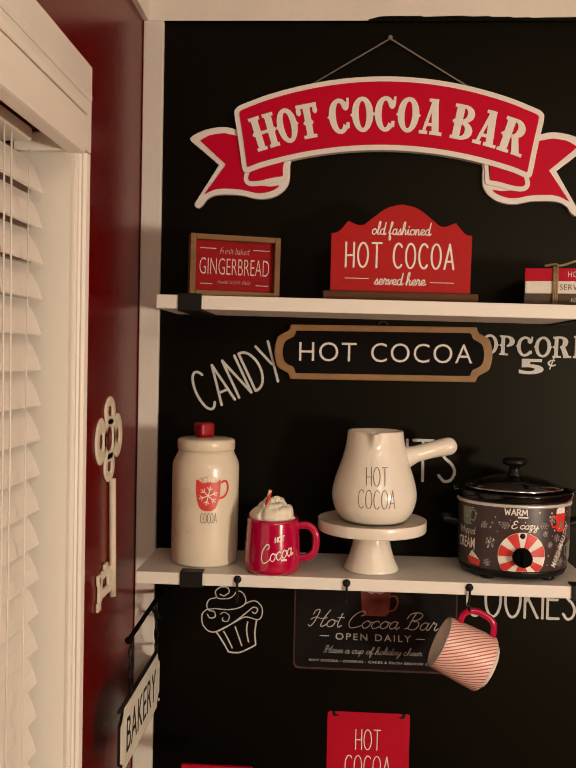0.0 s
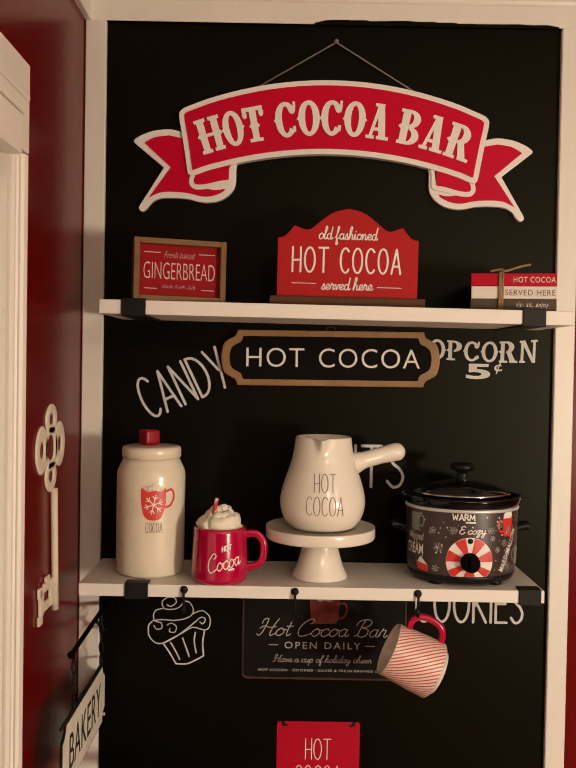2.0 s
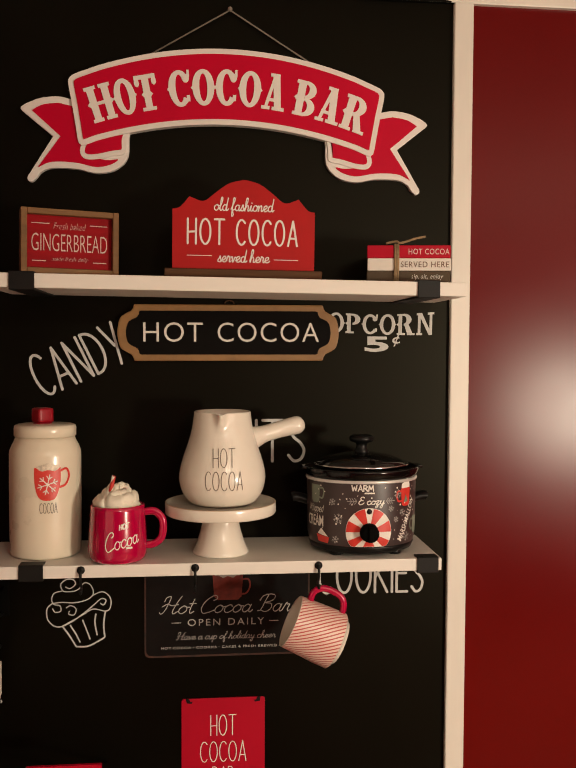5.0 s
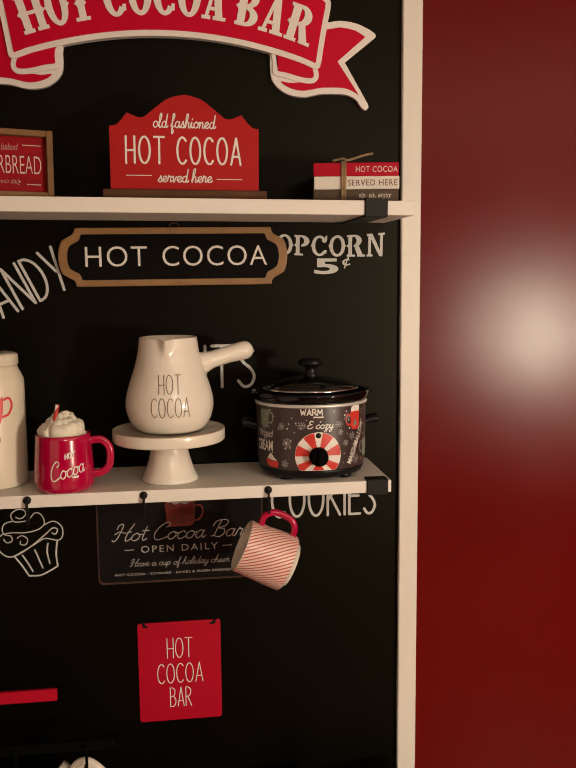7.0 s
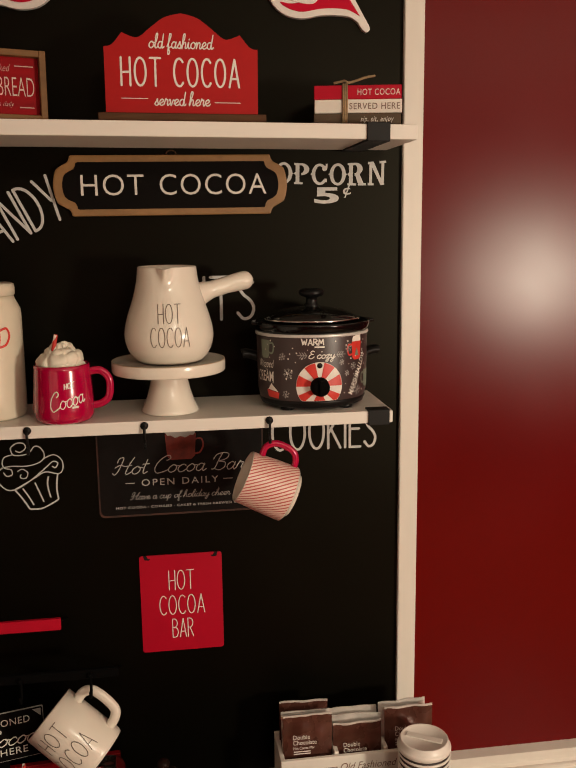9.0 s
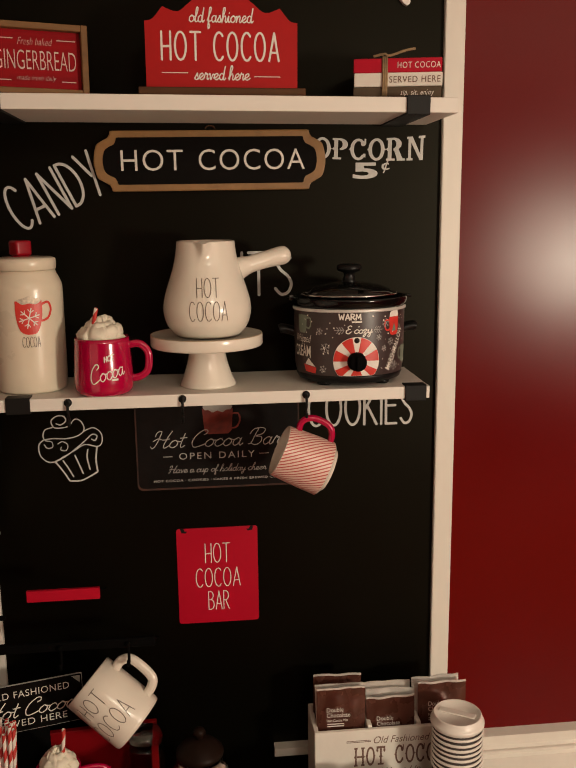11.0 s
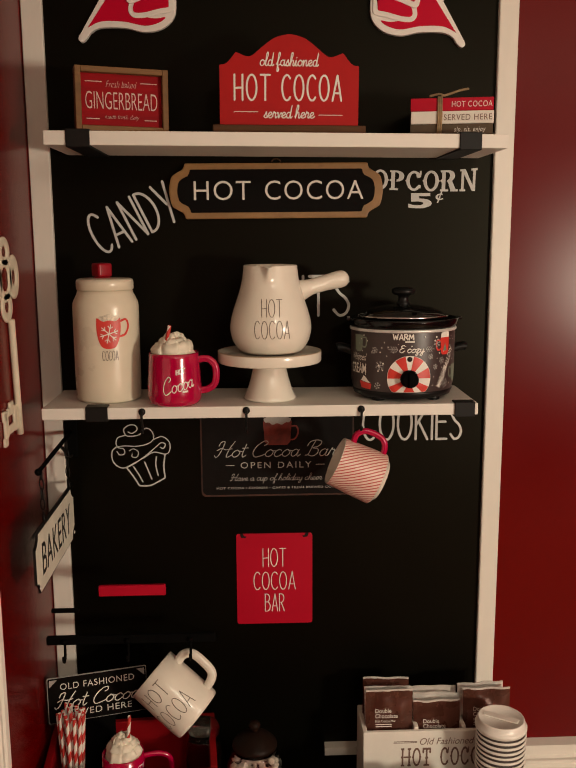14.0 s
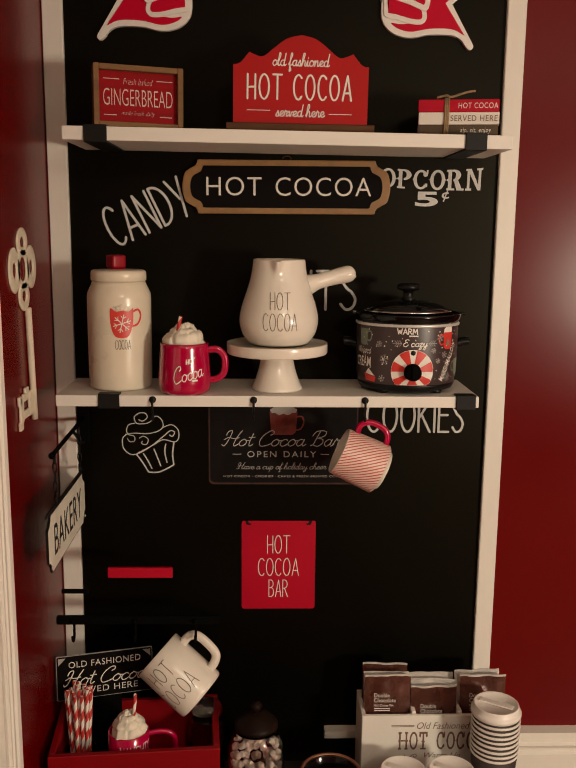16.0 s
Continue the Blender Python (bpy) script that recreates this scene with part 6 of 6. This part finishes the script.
ml = part("lid", lathe(bmesh.new(), [(0, 0.1705), (0.038, 0.1705), (0.0400, 0.172), (0.0400, 0.177), (0.037, 0.181), (0.030, 0.188), (0.020, 0.195), (0.011, 0.199), (0, 0.200)], 48), M_LIDWOOD, mj, "dark turned wooden lid")
part("lid_knob", lathe(bmesh.new(), [(0, 0.199), (0.006, 0.1995), (0.0055, 0.203), (0.009, 0.206), (0.011, 0.211), (0.009, 0.216), (0.004, 0.219), (0, 0.2195)], 28), M_LIDWOOD, ml)
mm = bpy.data.meshes.new("marshmallow")
bm = lathe(bmesh.new(), [(0, -0.0055), (0.0042, -0.0055), (0.0056, -0.0040), (0.0058, 0), (0.0056, 0.0040), (0.0042, 0.0055), (0, 0.0055)], 10)
bm.to_mesh(mm)
bm.free()
mm.materials.append(M_MARSH)
random.seed(5)
for i in range(150):
    z = 0.012 + 0.140 * (i / 150)
    rmax = float(np.interp(z, [p_[1] for p_ in BP], [p_[0] for p_ in BP])) - 0.0105
    an = i * 2.39996
    rr = rmax * (0.99 if i % 3 else random.uniform(0.2, 0.8))
    if z > 0.115 and -2.2 < math.atan2(math.sin(an), math.cos(an)) < -0.9:
        continue
    piece("marshmallow", mm, mj, pose(rr * math.cos(an), rr * math.sin(an), z, random.uniform(0, 180), random.uniform(0, 180), random.uniform(0, 180)))

# cocoa packet box
hc = thing("packet_crate", (0.363, 1.408, T + 0.0005), "white three-cell cocoa crate with brown lettering", "crate")
HW, HD, HH = 0.1445, 0.048, 0.166
part("front_board", B(-HW, HW, -HD, -HD + 0.008, 0.0, HH, bevel=0.0012), M_PAPER, hc)
part("back_board", B(-HW, HW, HD - 0.008, HD, 0.0, HH, bevel=0.0012), M_PAPER, hc)
for x in (-HW, -0.0485, 0.0405, HW - 0.008):
    part("divider", B(x, x + 0.008, -HD + 0.0082, HD - 0.0082, 0, HH - 0.001 if abs(x) > 0.1 else HH + 0.004, bevel=0.001), M_PAPER, hc)
part("bottom_board", B(-HW + 0.0085, HW - 0.0085, -HD + 0.0085, HD - 0.0085, 0.001, 0.008), M_PAPER, hc)
for body, z, w, h, k in (("Old Fashioned", 0.1455, 0.102, 0.0135, dict(shear=0.3, thin=-0.006)), ("Warm Up", 0.082, 0.070, 0.0135, dict(shear=0.35, thin=-0.008))):
    part("lettering", lettering(body, w, h, depth=0.0004, **k), M_BROWNPRINT, hc, m=pose(0.012, -HD - 0.0002, z))
for body, x0, x1 in (("HOT", -0.074, -0.018), ("COCOA", 0.000, 0.094)):
    part("lettering", slab_word(body, x0, x1, 0.0370, lambda u, v: Vector((u, -HD - 0.0002, 0.114 + v)), 0.0004, st=0.13, gap=0.12), M_BROWNPRINT, hc)
for s in (-1, 1):
    for z in (0.146, 0.1435):
        part("printed_line", B(0.012 + s * 0.078 - 0.022, 0.012 + s * 0.078 + 0.022, -HD - 0.0006, -HD - 0.0002, z - 0.0005, z + 0.0005), M_BROWNPRINT, hc)
bm = bmesh.new()
ribbon(bm, [(q.x, q.y) for q in smooth_line([(-0.010, 0.002, 0), (-0.003, -0.004, 0), (0.004, 0.0, 0), (0.010, 0.004, 0), (0.014, 0.001, 0), (0.011, -0.003, 0), (0.008, 0.0, 0)], 6)], 0.0013)
part("printed_scroll", bm, M_BROWNPRINT, hc, m=pose(-0.052, -HD - 0.0006, 0.082))


def packet(x, y, top, mat, label, tilt, lean, seed, text=True):
    """A crimped foil pouch: puffed body, flat crimped top."""
    w, h = 0.088, 0.125
    p = thing("cocoa_packet", (x, y, T + 0.0095 + max(0, top - T - 0.0095 - h - 0.012)), label, "packet", "cocoa packets in the crate", rz=0, rx=lean, ry=tilt)
    bm = bmesh.new()
    nx, nz = 14, 18
    grid = {}
    for side in (-1, 1):
        for i in range(nx + 1):
            for k in range(nz + 1):
                u, v = i / nx, k / nz
                puff = 0.0055 * (math.sin(math.pi * u) * math.sin(math.pi * min(1, v * 1.08)) if v < 0.92 else 0) ** 0.6
                puff += 0.0030 * noise.noise(Vector((u * 4 + seed, v * 5, side)))* (1 if 0.04 < u < 0.96 else 0)
                sway = 0.004 * v * v * noise.noise(Vector((u * 3.5, seed * 3.1, 0)))
                q = bm.verts.new(((u - 0.5) * w, side * (abs(puff) + 0.0003) + sway, v * h + 0.0035 * v * noise.noise(Vector((u * 2.4, seed * 1.7, 4)))))
                grid[side, i, k] = q
        for i in range(nx):
            for k in range(nz):
                f = bm.faces.new((grid[side, i, k], grid[side, i + 1, k], grid[side, i + 1, k + 1], grid[side, i, k + 1]))
                f.smooth = True
    bmesh.ops.recalc_face_normals(bm, faces=bm.faces)
    part("pouch", bm, mat, p)
    eb = bmesh.new()
    rim = []
    for i in range(29):
        u = i / 28
        cy = 0.004 * noise.noise(Vector((u * 3.5, seed * 3.1, 0)))
        cz = h + 0.0035 * noise.noise(Vector((u * 2.4, seed * 1.7, 4)))
        rim.append([eb.verts.new(((u - 0.5) * w, cy + dy, cz + dz)) for dy, dz in ((-0.0009, -0.0006), (-0.0009, 0.0028 + 0.0005 * (i % 2)), (0.0009, 0.0028 + 0.0005 * (i % 2)), (0.0009, -0.0006))])
    for r0, r1 in zip(rim, rim[1:]):
        for k in range(4):
            eb.faces.new((r0[k], r1[k], r1[(k + 1) % 4], r0[(k + 1) % 4]))
    bmesh.ops.recalc_face_normals(eb, faces=eb.faces)
    part("crimped_edge", eb, M_FOIL, p, "silver crimped edge")
    if text:
        for body, z, tw, th, in (("Double", 0.090, 0.030, 0.0080), ("Chocolate", 0.080, 0.042, 0.0080), ("Hot Cocoa Mix", 0.070, 0.038, 0.0050)):
            part("lettering", lettering(body, tw, th, depth=0.0004), M_CREAMPRINT, p, m=pose(-0.027 + tw / 2, -0.0080, z))
        for z in (0.063, 0.059):
            part("printed_bar", B(-0.026, 0.004, -0.0078, -0.0072, z - 0.0008, z + 0.0008), M_CREAMPRINT, p)
    return p


brown, silver = "brown foil double chocolate cocoa packet in the white crate", "silver-white foil cocoa packet in the white crate"
packet(0.269, 1.3805, 0.805, M_PACKET, brown, 0.5, -4, 1)
packet(0.271, 1.397, 0.803, M_FOIL, silver, -1, -4, 2, False)
packet(0.268, 1.424, 0.806, M_PACKET, brown, 1, -4, 3, False)
packet(0.361, 1.3805, 0.782, M_PACKET, brown, -0.5, -4, 4)
packet(0.359, 1.397, 0.786, M_FOIL, silver, 1.5, -4, 5, False)
packet(0.363, 1.413, 0.792, M_FOIL, silver, -2, -4, 6, False)
packet(0.454, 1.3805, 0.804, M_PACKET, brown, 0, -4, 7)
packet(0.450, 1.399, 0.804, M_FOIL, silver, -1.5, -4, 8, False)

# ---- paper cups ----
CPX, CPY = 0.4565, 1.300


def paper_cup(h, label):
    c = thing("paper_cup", (CPX, CPY, T + 0.0005), label, "cup", "paper cups")
    part("body", lathe(bmesh.new(), [(0, 0.004), (0.029, 0.004), (0.029, 0), (0.030, 0), (0.0425, h - 0.005), (0.0415, h - 0.005), (0.029, 0.006), (0, 0.006)], 44), M_CUP, c)
    part("rim", lathe(bmesh.new(), [(0.0418, h - 0.0048), (0.0436, h - 0.0046), (0.0444, h - 0.0030), (0.0440, h - 0.0010), (0.0424, h), (0.0408, h - 0.002), (0.0412, h - 0.0054)], 44), M_LID, c, "white rolled rim")
    return c


def add_lid(c, z):
    prof = [(0.0458, 0), (0.0470, 0.001), (0.0472, 0.006), (0.0455, 0.0075), (0.0435, 0.0090), (0.0425, 0.0165), (0.0415, 0.0185), (0.0395, 0.0185), (0.0385, 0.0170), (0, 0.0166)]
    shell = part("lid", lathe(bmesh.new(), [(r * 0.965, q) for r, q in prof], 56), M_LID, c, "white plastic sip lid", m=pose(0, 0, z))
    part("raised_band", B(-0.031, 0.031, -0.007, 0.007, 0.0167, 0.0188, bevel=0.001), M_LID, shell, m=pose(0, 0, 0, 0, 0, -32))
    bm = plate(bmesh.new(), [(-0.010, -0.008), (0.010, -0.008), (0.007, 0.009), (-0.007, 0.009)], 0.0, 0.003, bevel=0.001)
    part("sip_tab", bm, M_LID, shell, m=pose(0.014, -0.012, 0.0167, -90, 0, -32))


CH_ = 0.137
first = paper_cup(CH_, "dark brown paper cup with a white rolled rim in a stack")
for i in range(1, 9):
    c = copy_thing(first, pose(CPX + 0.0006 * math.sin(i * 2.1), CPY + 0.0006 * math.cos(i * 1.7), T + 0.0005 + 0.0094 * i))
tagged(c, "dark brown paper cup with a white lid topping the stack")
add_lid(c, CH_ - 0.003)
for x in (0.281, 0.368):
    c = paper_cup(0.115, "dark brown paper cup with a lid before the crate")
    c.matrix_world = pose(x, 1.252, T + 0.0005)
    add_lid(c, 0.1100)
cm = mug("copper_rim_mug", (0.150, 1.243, T + 0.0005), "dark mug with a copper-coloured rim on the table", [(0.038, 0), (0.044, 0.002), (0.050, 0.02), (0.0530, 0.08), (0.0535, 0.128)], 0.004, handle_path(0.050, 0.085, 0.03, 0.10), 0.005, M_CROCK, M_CROCK, rz=60)
part("rim", lathe(bmesh.new(), [(0.0495, 0.1285), (0.0540, 0.1285), (0.0548, 0.131), (0.0535, 0.1335), (0.0510, 0.1335), (0.0490, 0.131)], 56), M_COPPER, cm, "copper-coloured rim")
